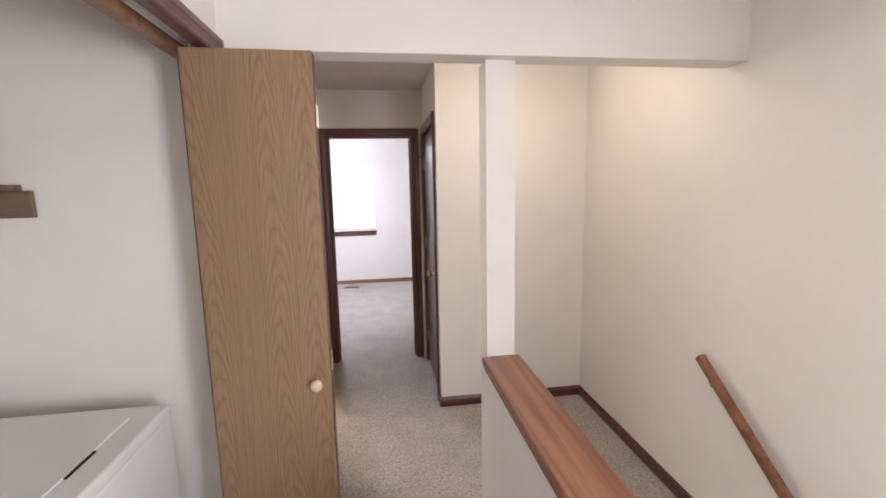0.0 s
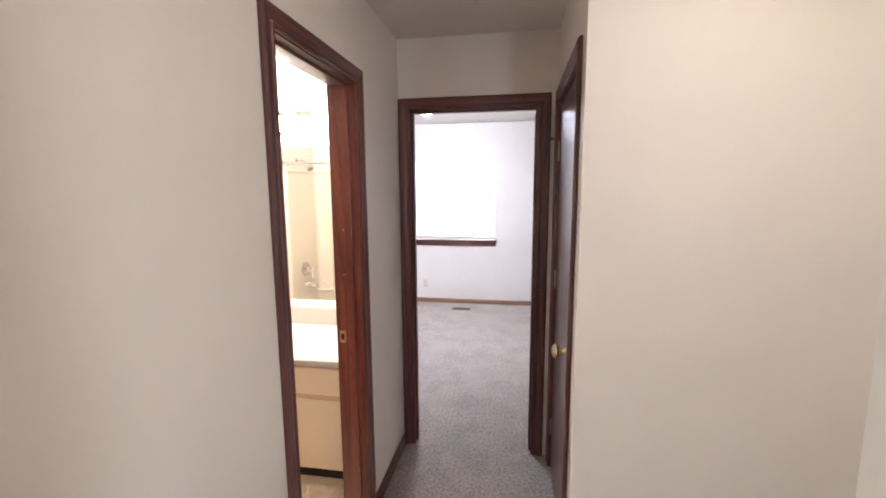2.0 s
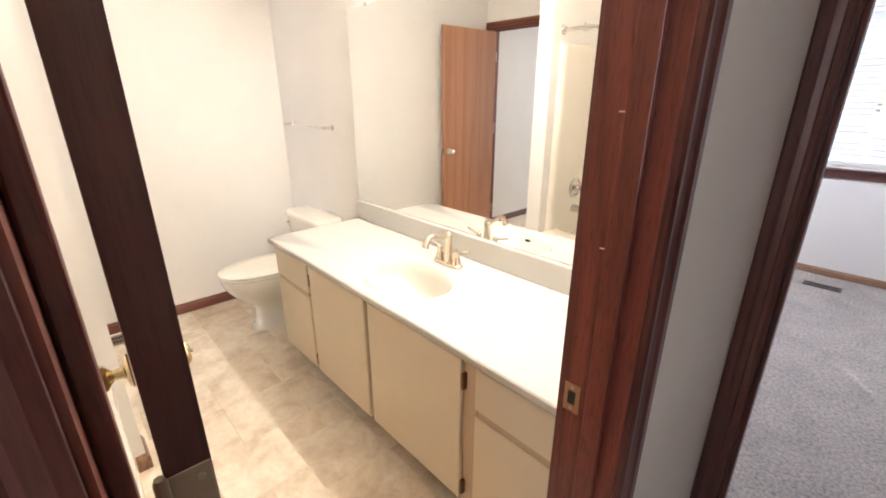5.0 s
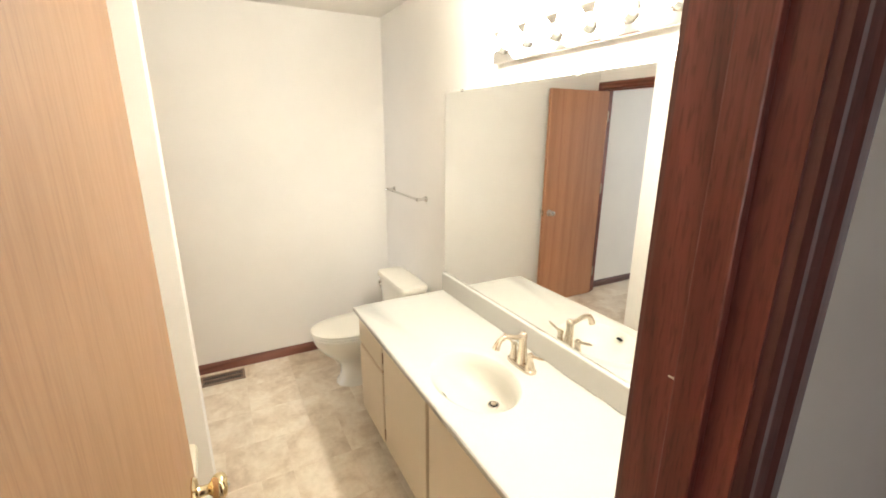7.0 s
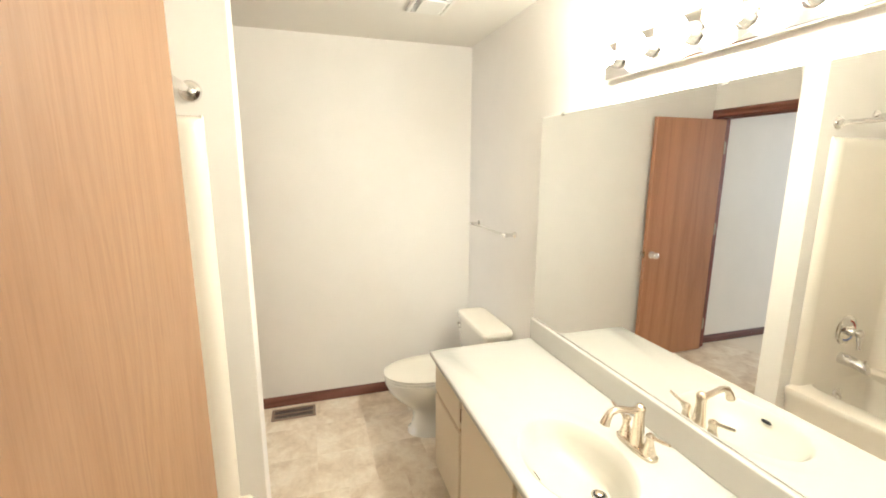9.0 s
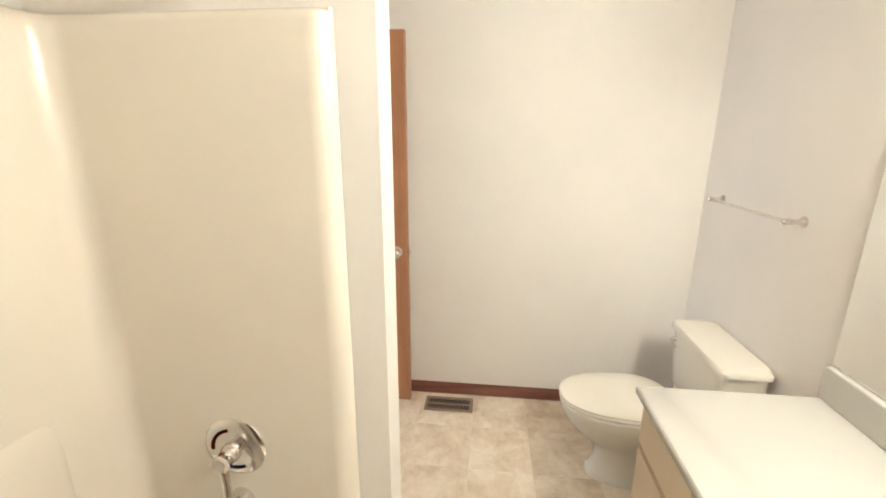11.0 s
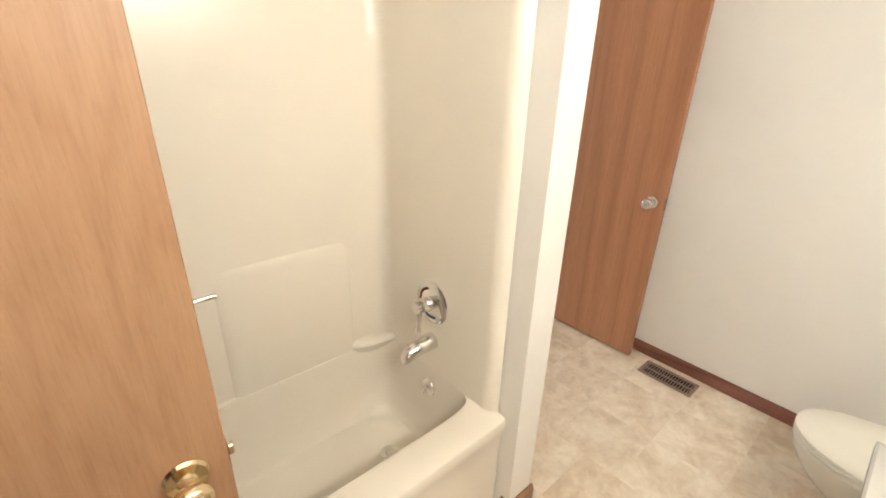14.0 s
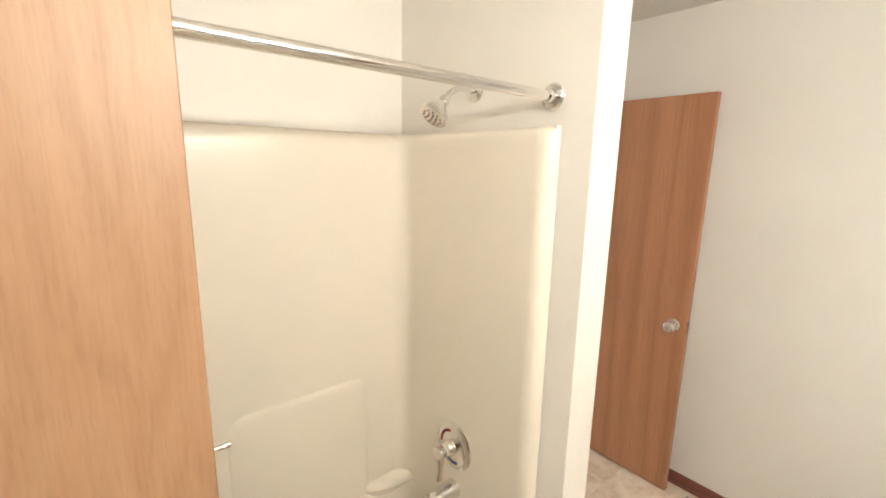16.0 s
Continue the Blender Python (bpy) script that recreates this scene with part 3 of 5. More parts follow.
part("hinge_stop", add_tube(bmesh.new(), [(-0.004, -0.0265, 1.858), (-0.004, -0.052, 1.862), (-0.004, -0.058, 1.862), (-0.004, -0.066, 1.862)], 0.004, 10, [0.004, 0.004, 0.008, 0.008]), OLDBRASS, bpy.data.objects["hall_closet_door"], "small hinge-pin door stop", smooth=True)
# bedroom door stands open into the bedroom
slab_door("bedroom_door", 0.71, DARKDOOR, "dark-stained flush bedroom door standing open", (BR1 + 0.004, 3.893, 0), 70, BRASS, flip=-1)


def strike(name, x, y, z, nrm):
    root = tagged(empty(name, x, y, z), "worn brass strike plate let into the door jamb", "strike plate")
    bm = bmesh.new()
    for b in ((-0.014, 0.016, 0.014, 0.029), (-0.014, 0.016, -0.029, -0.014), (-0.014, -0.007, -0.014, 0.014), (0.008, 0.016, -0.014, 0.014)):
        add_box(bm, b[0], b[1], min(0, nrm * 0.0016), max(0, nrm * 0.0016), b[2], b[3])
    part("plate", bm, WORNBRASS, root)
    part("hole", box(-0.007, 0.008, min(-nrm * 0.0004, nrm * 0.0004), max(-nrm * 0.0004, nrm * 0.0004), -0.014, 0.014), BLACK, root)
    for dz in (0.0215, -0.0215):
        part("screw", add_lathe(bmesh.new(), [(0, 0.0005), (0.0035, 0.0005), (0.004, 0)], Matrix.Translation((0.001, nrm * 0.0017, dz)) @ Matrix.Rotation(radians(-90 * nrm), 4, "X"), 10), SCREW, root)


strike("strike_plate", -0.566, BD1 - 0.0005, 0.940, -1)

# ---------------- bathroom ----------------


def ellipse(cx, cy, rx, ry, z, angles, p=2.0):
    out = []
    for a in angles:
        c, s = math.cos(a), math.sin(a)
        out.append((cx + rx * math.copysign(abs(c) ** (2 / p), c), cy + ry * math.copysign(abs(s) ** (2 / p), s), z))
    return out


def rect_ring(cx, cy, x0, x1, y0, y1, z, angles):
    out = []
    for a in angles:
        c, s = math.cos(a), math.sin(a)
        k = min(((x1 - cx) / c if c > 1e-9 else (x0 - cx) / c if c < -1e-9 else 1e9), ((y1 - cy) / s if s > 1e-9 else (y0 - cy) / s if s < -1e-9 else 1e9))
        out.append((cx + c * k, cy + s * k, z))
    return out


VX0, VX1, VY0, VY1, VZ = -2.482, XE - 0.002, 3.255, YN - 0.001, 0.735


def vanity_top():
    root = tagged(empty("vanity_countertop", -1.52, 3.5, 0.7), "cream cultured-marble vanity top with an integral oval basin", "vanity top")
    inv = Matrix.Translation((1.52, -3.5, -0.7))
    cx, cy = -1.570, 3.478
    corners = [math.atan2(y - cy, x - cx) for x in (VX0, VX1) for y in (VY0, VY1)]
    ang = sorted([2 * math.pi * k / 72 - math.pi for k in range(72)] + corners)
    bm = bmesh.new()
    rings = [rect_ring(cx, cy, VX0 + 0.003, VX1, VY0 + 0.003, VY1, VZ - 0.030, ang),
             rect_ring(cx, cy, VX0, VX1, VY0, VY1, VZ - 0.026, ang),
             rect_ring(cx, cy, VX0, VX1, VY0, VY1, VZ - 0.005, ang),
             rect_ring(cx, cy, VX0 + 0.005, VX1, VY0 + 0.005, VY1, VZ, ang),
             ellipse(cx, cy, 0.300, 0.212, VZ, ang),
             ellipse(cx, cy, 0.288, 0.201, VZ - 0.0012, ang),
             ellipse(cx, cy, 0.270, 0.190, VZ - 0.0035, ang),
             ellipse(cx, cy, 0.225, 0.165, VZ - 0.006, ang)]
    add_loft(bm, rings, False, False)
    bmesh.ops.recalc_face_normals(bm, faces=bm.faces)
    bmesh.ops.transform(bm, matrix=inv, verts=bm.verts)
    part("slab", bm, COUNTER, root, smooth=True)
    rings = [ellipse(cx, cy, 0.225, 0.165, VZ - 0.006, ang), ellipse(cx, cy, 0.214, 0.154, VZ - 0.014, ang), ellipse(cx + 0.004, cy + 0.004, 0.196, 0.138, VZ - 0.05, ang),
             ellipse(cx + 0.012, cy + 0.018, 0.165, 0.112, VZ - 0.088, ang), ellipse(cx + 0.022, cy + 0.044, 0.115, 0.078, VZ - 0.118, ang), ellipse(cx + 0.032, cy + 0.072, 0.05, 0.04, VZ - 0.130, ang),
             ellipse(cx + 0.034, cy + 0.078, 0.022, 0.022, VZ - 0.132, ang)]
    bm = add_loft(bmesh.new(), rings, False, True)
    bmesh.ops.transform(bm, matrix=inv, verts=bm.verts)
    part("basin", bm, BASIN, root, "slightly yellower moulded basin", smooth=True)
    at = inv @ Matrix.Translation((cx + 0.034, cy + 0.078, VZ - 0.131))
    d = part("drain", add_lathe(bmesh.new(), [(0.018, 0.001), (0.019, 0.004), (0.023, 0.0045), (0.0255, 0.002), (0.0255, 0.0)], at, 28), CHROME, root, "chrome pop-up drain", smooth=True)
    part("drain_gap", add_lathe(bmesh.new(), [(0.0, 0.0012), (0.0185, 0.0012), (0.0185, 0.0)], at, 24), BLACK, d)
    part("stopper", add_lathe(bmesh.new(), [(0.012, 0.0014), (0.0125, 0.009), (0.009, 0.0115), (0.0, 0.012)], at, 24), NICKEL, d, smooth=True)
    ov = add_lathe(bmesh.new(), [(0, 0.001), (0.012, 0.001), (0.012, 0)], inv @ Matrix.Translation((cx + 0.0, cy - 0.133, VZ - 0.035)) @ Matrix.Rotation(radians(-62), 4, "X") @ Matrix.Diagonal((1.7, 0.6, 1, 1)), 16)
    part("overflow_slot", ov, BLACK, root)
    bm = box(VX0, VX1, VY1 - 0.022, VY1, VZ + 0.0005, 0.848, 0.005)
    bmesh.ops.transform(bm, matrix=inv, verts=bm.verts)
    part("backsplash", bm, COUNTER, root)


def vanity_cabinet():
    root = tagged(empty("vanity_cabinet", -1.52, 3.5, 0), "long cream-painted vanity cabinet with flat doors and drawers", "cabinet")
    T = Matrix.Translation((1.52, -3.5, 0))

    def put(name, b, mat, par, label="", bev=0.0):
        bm = box(*b, bev)
        bmesh.ops.transform(bm, matrix=T, verts=bm.verts)
        return part(name, bm, mat, par, label)
    f = 3.298
    bm = bmesh.new()
    for b in ((-2.468, -2.450, f, YN - 0.002, 0.095, VZ - 0.032), (XE - 0.020, XE - 0.003, f, YN - 0.002, 0.095, VZ - 0.032), (-2.450, XE - 0.020, f, f + 0.018, 0.095, VZ - 0.032),
              (-2.450, XE - 0.020, YN - 0.012, YN - 0.002, 0.095, VZ - 0.032), (-2.450, XE - 0.020, f + 0.018, YN - 0.012, 0.095, 0.113)):
        add_box(bm, *b)
    bmesh.ops.transform(bm, matrix=T, verts=bm.verts)
    part("body", bm, CABINET, root)
    # black board stands in for the shade under the cabinet
    put("toe_shade_board", (-2.44, XE - 0.004, f + 0.055, f + 0.07, 0.003, 0.0945), BLACK, root, "recessed black board for the shade under the cabinet")
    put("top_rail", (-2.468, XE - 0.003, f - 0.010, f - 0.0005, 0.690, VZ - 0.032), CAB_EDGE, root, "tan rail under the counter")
    bays = [(-2.464, -2.102, "drawer"), (-2.078, -1.600, "door"), (-1.574, -1.048, "door"), (-0.985, -0.592, "drawer")]
    for k, (a, b, kind) in enumerate(bays):
        y0, y1 = f - 0.019, f - 0.0008
        if kind == "drawer":
            put("drawer_front", (a, b, y0, y1, 0.532, 0.683), CABINET, root, bev=0.004)
            put("door", (a, b, y0, y1, 0.105, 0.508), CABINET, root, bev=0.004)
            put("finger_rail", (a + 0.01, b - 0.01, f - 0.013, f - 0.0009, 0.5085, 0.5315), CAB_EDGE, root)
        else:
            d = put("door", (a, b, y0, y1, 0.105, 0.683), CABINET, root, bev=0.004)
            hx = b + 0.004 if k == 2 else a - 0.014
            for z in (0.605, 0.165):
                put("hinge", (hx, hx + 0.011, f - 0.020, f - 0.0009, z - 0.03, z + 0.03), OLDBRASS, d, "dark worn cabinet hinge", 0.002)
    # stiles fill the gaps between fronts with the darker gap-line colour
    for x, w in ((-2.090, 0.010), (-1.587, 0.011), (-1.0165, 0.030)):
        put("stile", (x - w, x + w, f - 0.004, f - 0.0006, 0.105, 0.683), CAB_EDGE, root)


def faucet():
    root = tagged(empty("basin_faucet", -1.553, 3.702, VZ), "brushed-nickel two-handle basin faucet with a curved spout", "faucet")
    ang = [2 * math.pi * k / 32 for k in range(32)]
    part("base_plate", add_loft(bmesh.new(), [ellipse(0, 0, 0.082, 0.029, 0.0005, ang, 3), ellipse(0, 0, 0.082, 0.029, 0.010, ang, 3), ellipse(0, 0, 0.074, 0.023, 0.016, ang, 3)]), NICKEL, root, smooth=True)
    bm = bmesh.new()
    add_lathe(bm, [(0.0, 0.014), (0.0235, 0.014), (0.0225, 0.03), (0.019, 0.07), (0.0155, 0.115), (0.0165, 0.121), (0.0165, 0.129), (0.018, 0.135), (0.017, 0.146), (0.010, 0.154), (0.0, 0.156)])
    part("spout_body", bm, NICKEL, root, smooth=True)
    pts = [(0, -0.004, 0.138), (0, -0.030, 0.138), (0, -0.060, 0.147), (0, -0.090, 0.153), (0, -0.112, 0.147), (0, -0.126, 0.130), (0, -0.134, 0.108)]
    part("spout", add_tube(bmesh.new(), pts, 0.011, 16, [0.012, 0.0105, 0.010, 0.0105, 0.0115, 0.013, 0.0155]), NICKEL, root, smooth=True)
    for s in (-1, 1):
        h = part("handle_hub", add_lathe(bmesh.new(), [(0, 0.014), (0.0215, 0.014), (0.020, 0.024), (0.0135, 0.045), (0.012, 0.062), (0.0145, 0.068), (0.0145, 0.076), (0.008, 0.083), (0, 0.084)], Matrix.Translation((s * 0.053, 0, 0))), NICKEL, root, smooth=True)
        part("lever", add_tube(bmesh.new(), [(s * 0.053, 0, 0.074), (s * 0.078, 0.0, 0.079), (s * 0.105, 0.0, 0.086), (s * 0.128, 0.0, 0.092)], 0.006, 12, [0.0065, 0.0055, 0.006, 0.0045]), NICKEL, h, smooth=True)
    part("lift_rod", add_tube(bmesh.new(), [(0, 0.018, 0.012), (0, 0.018, 0.075), (0, 0.018, 0.082)], 0.0025, 8, [0.0025, 0.0025, 0.005]), NICKEL, root, smooth=True)


def wall_mirror():
    root = tagged(empty("vanity_mirror", -1.5, YN, 0.85), "wide frameless wall mirror above the vanity backsplash", "mirror")
    T = Matrix.Translation((1.5, -YN, -0.85))
    bm = box(-2.478, XE - 0.03, YN - 0.0055, YN - 0.0012, 0.853, 1.875)
    bmesh.ops.transform(bm, matrix=T, verts=bm.verts)
    part("glass", bm, MIRROR, root)
    bm = box(-2.478, XE - 0.03, YN - 0.008, YN - 0.0012, 0.8485, 0.8525)
    bmesh.ops.transform(bm, matrix=T, verts=bm.verts)
    part("bottom_channel", bm, CHROME, root)
    for x in (-2.3, -1.5, -0.75):
        bm = box(x - 0.01, x + 0.01, YN - 0.009, YN - 0.006, 1.868, 1.882, 0.001, 1)
        bmesh.ops.transform(bm, matrix=T, verts=bm.verts)
        part("clip", bm, CLEAR, root)


def light_bar():
    root = tagged(empty("vanity_light_bar", -1.51, YN, 2.02), "chrome vanity light bar with six lit globe bulbs", "light fixture")
    part("back_plate", box(-0.472, 0.472, -0.040, -0.0005, -0.064, 0.064, 0.006), CHROME, root)
    for k in range(6):
        x = -0.394 + k * 0.1576
        m = Matrix.Translation((x, -0.041, 0)) @ Matrix.Rotation(radians(90), 4, "X")
        part("socket_cup", add_lathe(bmesh.new(), [(0.0, 0.0), (0.030, 0.0), (0.033, 0.004), (0.031, 0.012), (0.025, 0.022), (0.022, 0.034), (0.0, 0.034)], m), CHROME, root, smooth=True)
        prof = [(0.016, 0.034)] + [(0.0415 * math.sin(a), 0.082 - 0.0415 * math.cos(a)) for a in [0.42 + 2.7216 * j / 12 for j in range(13)]]
        prof[-1] = (0.0, prof[-1][1])
        part("globe_bulb", add_lathe(bmesh.new(), prof, m, 24), BULBGLASS, root, "lit white globe bulb", smooth=True)


def towel_bar():
    root = tagged(empty("towel_bar", -3.012, YN, 1.256), "clear towel bar on chrome posts above the toilet", "towel bar")
    for s in (-1, 1):
        m = Matrix.Translation((s * 0.273, 0, 0)) @ Matrix.Rotation(radians(90), 4, "X")
        b = part("bracket", add_lathe(bmesh.new(), [(0, 0.0006), (0.020, 0.0006), (0.021, 0.004), (0.016, 0.010), (0.010, 0.016), (0.009, 0.05), (0.012, 0.056), (0.012, 0.068), (0.006, 0.073), (0, 0.0735)], m, 20), CHROME, root, smooth=True)
        bm = box(s * 0.273 - 0.010, s * 0.273 + 0.010, -0.067, -0.045, -0.010, 0.012, 0.003)
        part("bar_socket", bm, CHROME, b)
    part("bar", add_tube(bmesh.new(), [(-0.267, -0.058, 0), (0.267, -0.058, 0)], 0.0065, 14), CLEAR, root, "clear acrylic bar", smooth=True)


def toilet():
    cx = -2.925
    root = tagged(empty("toilet", cx, 3.5, 0), "white porcelain toilet with closed lid and tank", "toilet")
    ang = [2 * math.pi * k / 40 for k in range(40)]

    def egg(yc, rx, rf, rb, z, p=2.25):
        out = []
        for a in ang:
            c, q = math.cos(a), math.sin(a)
            out.append((rx * math.copysign(abs(c) ** (2 / p), c), yc + (rb if q > 0 else rf) * math.copysign(abs(q) ** (2 / p), q), z))
        return out
    bm = add_loft(bmesh.new(), [egg(-0.05, 0.112, 0.215, 0.22, 0.002), egg(-0.05, 0.110, 0.212, 0.22, 0.018), egg(-0.05, 0.100, 0.195, 0.22, 0.032), egg(-0.05, 0.094, 0.180, 0.22, 0.09), egg(-0.05, 0.098, 0.185, 0.22, 0.15),
                                egg(-0.06, 0.118, 0.215, 0.21, 0.195), egg(-0.07, 0.150, 0.262, 0.205, 0.245), egg(-0.08, 0.173, 0.298, 0.20, 0.30), egg(-0.085, 0.182, 0.316, 0.20, 0.35), egg(-0.085, 0.183, 0.320, 0.20, 0.376), egg(-0.085, 0.175, 0.312, 0.195, 0.384)])
    part("bowl", bm, PORCELAIN, root, smooth=True)
    bm = add_loft(bmesh.new(), [egg(-0.082, 0.180, 0.320, 0.175, 0.3845), egg(-0.082, 0.186, 0.326, 0.178, 0.389), egg(-0.082, 0.186, 0.326, 0.178, 0.397), egg(-0.082, 0.182, 0.322, 0.175, 0.401)])
    part("seat", bm, SEAT, root, smooth=True)
    bm = add_loft(bmesh.new(), [egg(-0.082, 0.181, 0.320, 0.172, 0.4025), egg(-0.082, 0.187, 0.327, 0.175, 0.407), egg(-0.082, 0.186, 0.326, 0.174, 0.414), egg(-0.082, 0.172, 0.310, 0.165, 0.421), egg(-0.082, 0.10, 0.20, 0.10, 0.424)])
    part("lid", bm, SEAT, root, smooth=True)
    for s in (-1, 1):
        part("hinge_cap", box(s * 0.07 - 0.018, s * 0.07 + 0.018, 0.087, 0.115, 0.386, 0.412, 0.006), SEAT, root)
        part("bolt_cap", add_lathe(bmesh.new(), [(0.013, 0.0), (0.013, 0.012), (0.008, 0.02), (0, 0.022)], Matrix.Translation((s * 0.093, -0.02, 0.028)), 14), PORCELAIN, root, smooth=True)

    def tank(rx, y0, y1, z):
        return ellipse(0, (y0 + y1) / 2, rx, (y1 - y0) / 2, z, ang, 9)
    part("tank", add_loft(bmesh.new(), [tank(0.195, 0.165, 0.318, 0.375), tank(0.212, 0.150, 0.322, 0.40), tank(0.232, 0.140, 0.324, 0.655)]), PORCELAIN, root, smooth=True)
    part("tank_lid", add_loft(bmesh.new(), [tank(0.234, 0.138, 0.326, 0.656), tank(0.245, 0.128, 0.330, 0.661), tank(0.246, 0.127, 0.331, 0.678), tank(0.238, 0.134, 0.326, 0.690), tank(0.215, 0.15, 0.31, 0.694)]), PORCELAIN, root, smooth=True)
    part("tank_neck", box(-0.11, 0.11, 0.09, 0.26, 0.36, 0.384, 0.01), PORCELAIN, root)
    lv = part("flush_lever", add_lathe(bmesh.new(), [(0, 0.0), (0.013, 0.0), (0.012, 0.008), (0.007, 0.012), (0, 0.013)], Matrix.Translation((-0.185, 0.140, 0.615)) @ Matrix.Rotation(radians(90), 4, "X"), 16), CHROME, root, "chrome flush lever", smooth=True)
    part("lever_arm", add_tube(bmesh.new(), [(-0.185, 0.124, 0.615), (-0.165, 0.120, 0.612), (-0.125, 0.118, 0.603)], 0.006, 10, [0.006, 0.005, 0.0065]), CHROME, lv, smooth=True)


def tub_unit():
    root = tagged(empty("tub_shower_unit", -1.33, 2.1, 0), "almond one-piece fibreglass tub and shower surround", "bathtub")
    T = Matrix.Translation((1.33, -2.1, 0))
    X0, X1, Y0, Y1 = -2.080, XE - 0.002, YS + 0.002, 2.466
    RZ = 0.447

    def fin(name, bm, mat, par=root, label="", smooth=True):
        bmesh.ops.transform(bm, matrix=T, verts=bm.verts)
        return part(name, bm, mat, par, label, smooth)
    # tub: apron, rim and well
    ix0, ix1, iy0, iy1 = -2.048, -0.64, 1.800, 2.335
    cx, cy = (ix0 + ix1) / 2, (iy0 + iy1) / 2
    ang = [2 * math.pi * k / 64 for k in range(64)]

    def sq(x0, x1, y0, y1, z, p):
        return ellipse((x0 + x1) / 2, (y0 + y1) / 2, (x1 - x0) / 2, (y1 - y0) / 2, z, ang, p)
    rings = [sq(X0, X1, Y0, Y1 - 0.02, 0.003, 60), sq(X0, X1, Y0, Y1 - 0.02, 0.30, 60), sq(X0, X1, Y0, Y1 - 0.008, 0.385, 60), sq(X0, X1, Y0, Y1, 0.41, 60), sq(X0, X1, Y0, Y1, RZ - 0.012, 60),
             sq(X0 + 0.004, X1 - 0.004, Y0, Y1 - 0.004, RZ - 0.003, 60), sq(X0 + 0.012, X1 - 0.012, Y0 + 0.01, Y1 - 0.014, RZ, 60), sq(ix0 - 0.012, ix1 + 0.012, iy0 - 0.012, iy1 + 0.012, RZ, 14), sq(ix0, ix1, iy0, iy1, RZ - 0.006, 12),
             sq(ix0 + 0.004, ix1 - 0.012, iy0 + 0.004, iy1 - 0.006, RZ - 0.03, 12), sq(ix0 + 0.022, ix1 - 0.08, iy0 + 0.012, iy1 - 0.03, 0.22, 11), sq(ix0 + 0.040, ix1 - 0.13, iy0 + 0.025, iy1 - 0.045, 0.135, 10), sq(ix0 + 0.062, ix1 - 0.16, iy0 + 0.045, iy1 - 0.065, 0.105, 9),
             sq(ix0 + 0.10, ix1 - 0.22, iy0 + 0.085, iy1 - 0.11, 0.095, 8)]
    fin("tub", add_loft(bmesh.new(), rings), ALMOND)
    # surround walls, swept round three sides
    def run(inset, yfront):
        px0, px1, py = X0 + inset, X1 - inset, Y0 + inset + 0.034
        r = 0.055
        pts = [(X0 + 0.001, yfront + 0.022), (X0 + 0.012, yfront + 0.018), (px0 - 0.012, yfront + 0.008), (px0 - 0.002, yfront - 0.008), (px0, yfront - 0.028)]
        pts += [(px0 + r - r * math.cos(a), py + r - r * math.sin(a)) for a in [math.pi / 2 * k / 7 for k in range(8)]]
        pts += [(px1 - r + r * math.sin(a), py + r - r * math.cos(a)) for a in [math.pi / 2 * k / 7 for k in range(8)]]
        pts += [(px1, yfront - 0.028), (px1 + 0.002, yfront - 0.008), (px1 + 0.012, yfront + 0.008), (X1 - 0.012, yfront + 0.018), (X1 - 0.001, yfront + 0.022)]
        return pts
    bm = bmesh.new()
    layers = [(0.037, 2.395, RZ - 0.004), (0.037, 2.395, 1.74), (0.036, 2.395, 1.768), (0.030, 2.395, 1.782), (0.018, 2.395, 1.791), (0.002, 2.395, 1.793)]
    rows = []
    for k, (inset, yf, z) in enumerate(layers):
        pts = run(inset, yf)
        rows.append([bm.verts.new((x, y if k < 5 else (y if i < 3 or i > len(pts) - 4 else max(Y0 + 0.001, y - 0.034)), z)) for i, (x, y) in enumerate(pts)])
    for a, b in zip(rows, rows[1:]):
        for k in range(len(a) - 1):
            bm.faces.new((a[k], b[k], b[k + 1], a[k + 1]))
    fin("surround", bm, ALMOND)
    # raised back rest panels, corner ledges and soap shelf
    by = Y0 + 0.071
    for x0, x1 in ((-1.885, -1.398), (-0.905, X1 - 0.036)):
        rings = []
        for inset, out in ((0.0, -0.004), (0.006, -0.001), (0.016, 0.0035), (0.030, 0.007), (0.046, 0.0095), (0.064, 0.0105)):
            ring = sq(x0 + inset * 0.7, x1 - inset * 0.7, 0.25, 0.938 - inset, 0, 11)
            rings.append([(x, by + out, z) for x, z, _ in ring])
        fin("back_panel", add_loft(bmesh.new(), rings, False, True), ALMOND)
    # half-moon ledge in the corner under the valve, fading into the wall below it
    fan = [math.pi / 2 * k / 14 for k in range(15)]
    lx, ly = X0 + 0.030, by - 0.006

    def moon(rx, ry, z):
        return [(lx - 0.01, ly - 0.01, z)] + [(lx + rx * math.sin(a), ly + ry * math.cos(a), z) for a in fan]
    fin("corner_ledge", add_loft(bmesh.new(), [moon(0.15, 0.012, 0.36), moon(0.175, 0.036, 0.410), moon(0.190, 0.058, 0.440), moon(0.195, 0.066, 0.455), moon(0.190, 0.062, 0.466), moon(0.172, 0.050, 0.474), moon(0.14, 0.034, 0.477)]), ALMOND)
    gb = fin("grab_bar", add_tube(bmesh.new(), [(-1.41, by + 0.004, 0.856), (-0.89, by + 0.004, 0.856)], 0.0095, 14), CHROME, label="chrome bar between the moulded panels")
    fin("drain", add_lathe(bmesh.new(), [(0.0, 0.002), (0.012, 0.002), (0.024, 0.0035), (0.034, 0.002), (0.036, 0.0)], Matrix.Translation((-1.86, 2.06, 0.096)), 24), CHROME, label="chrome tub drain")


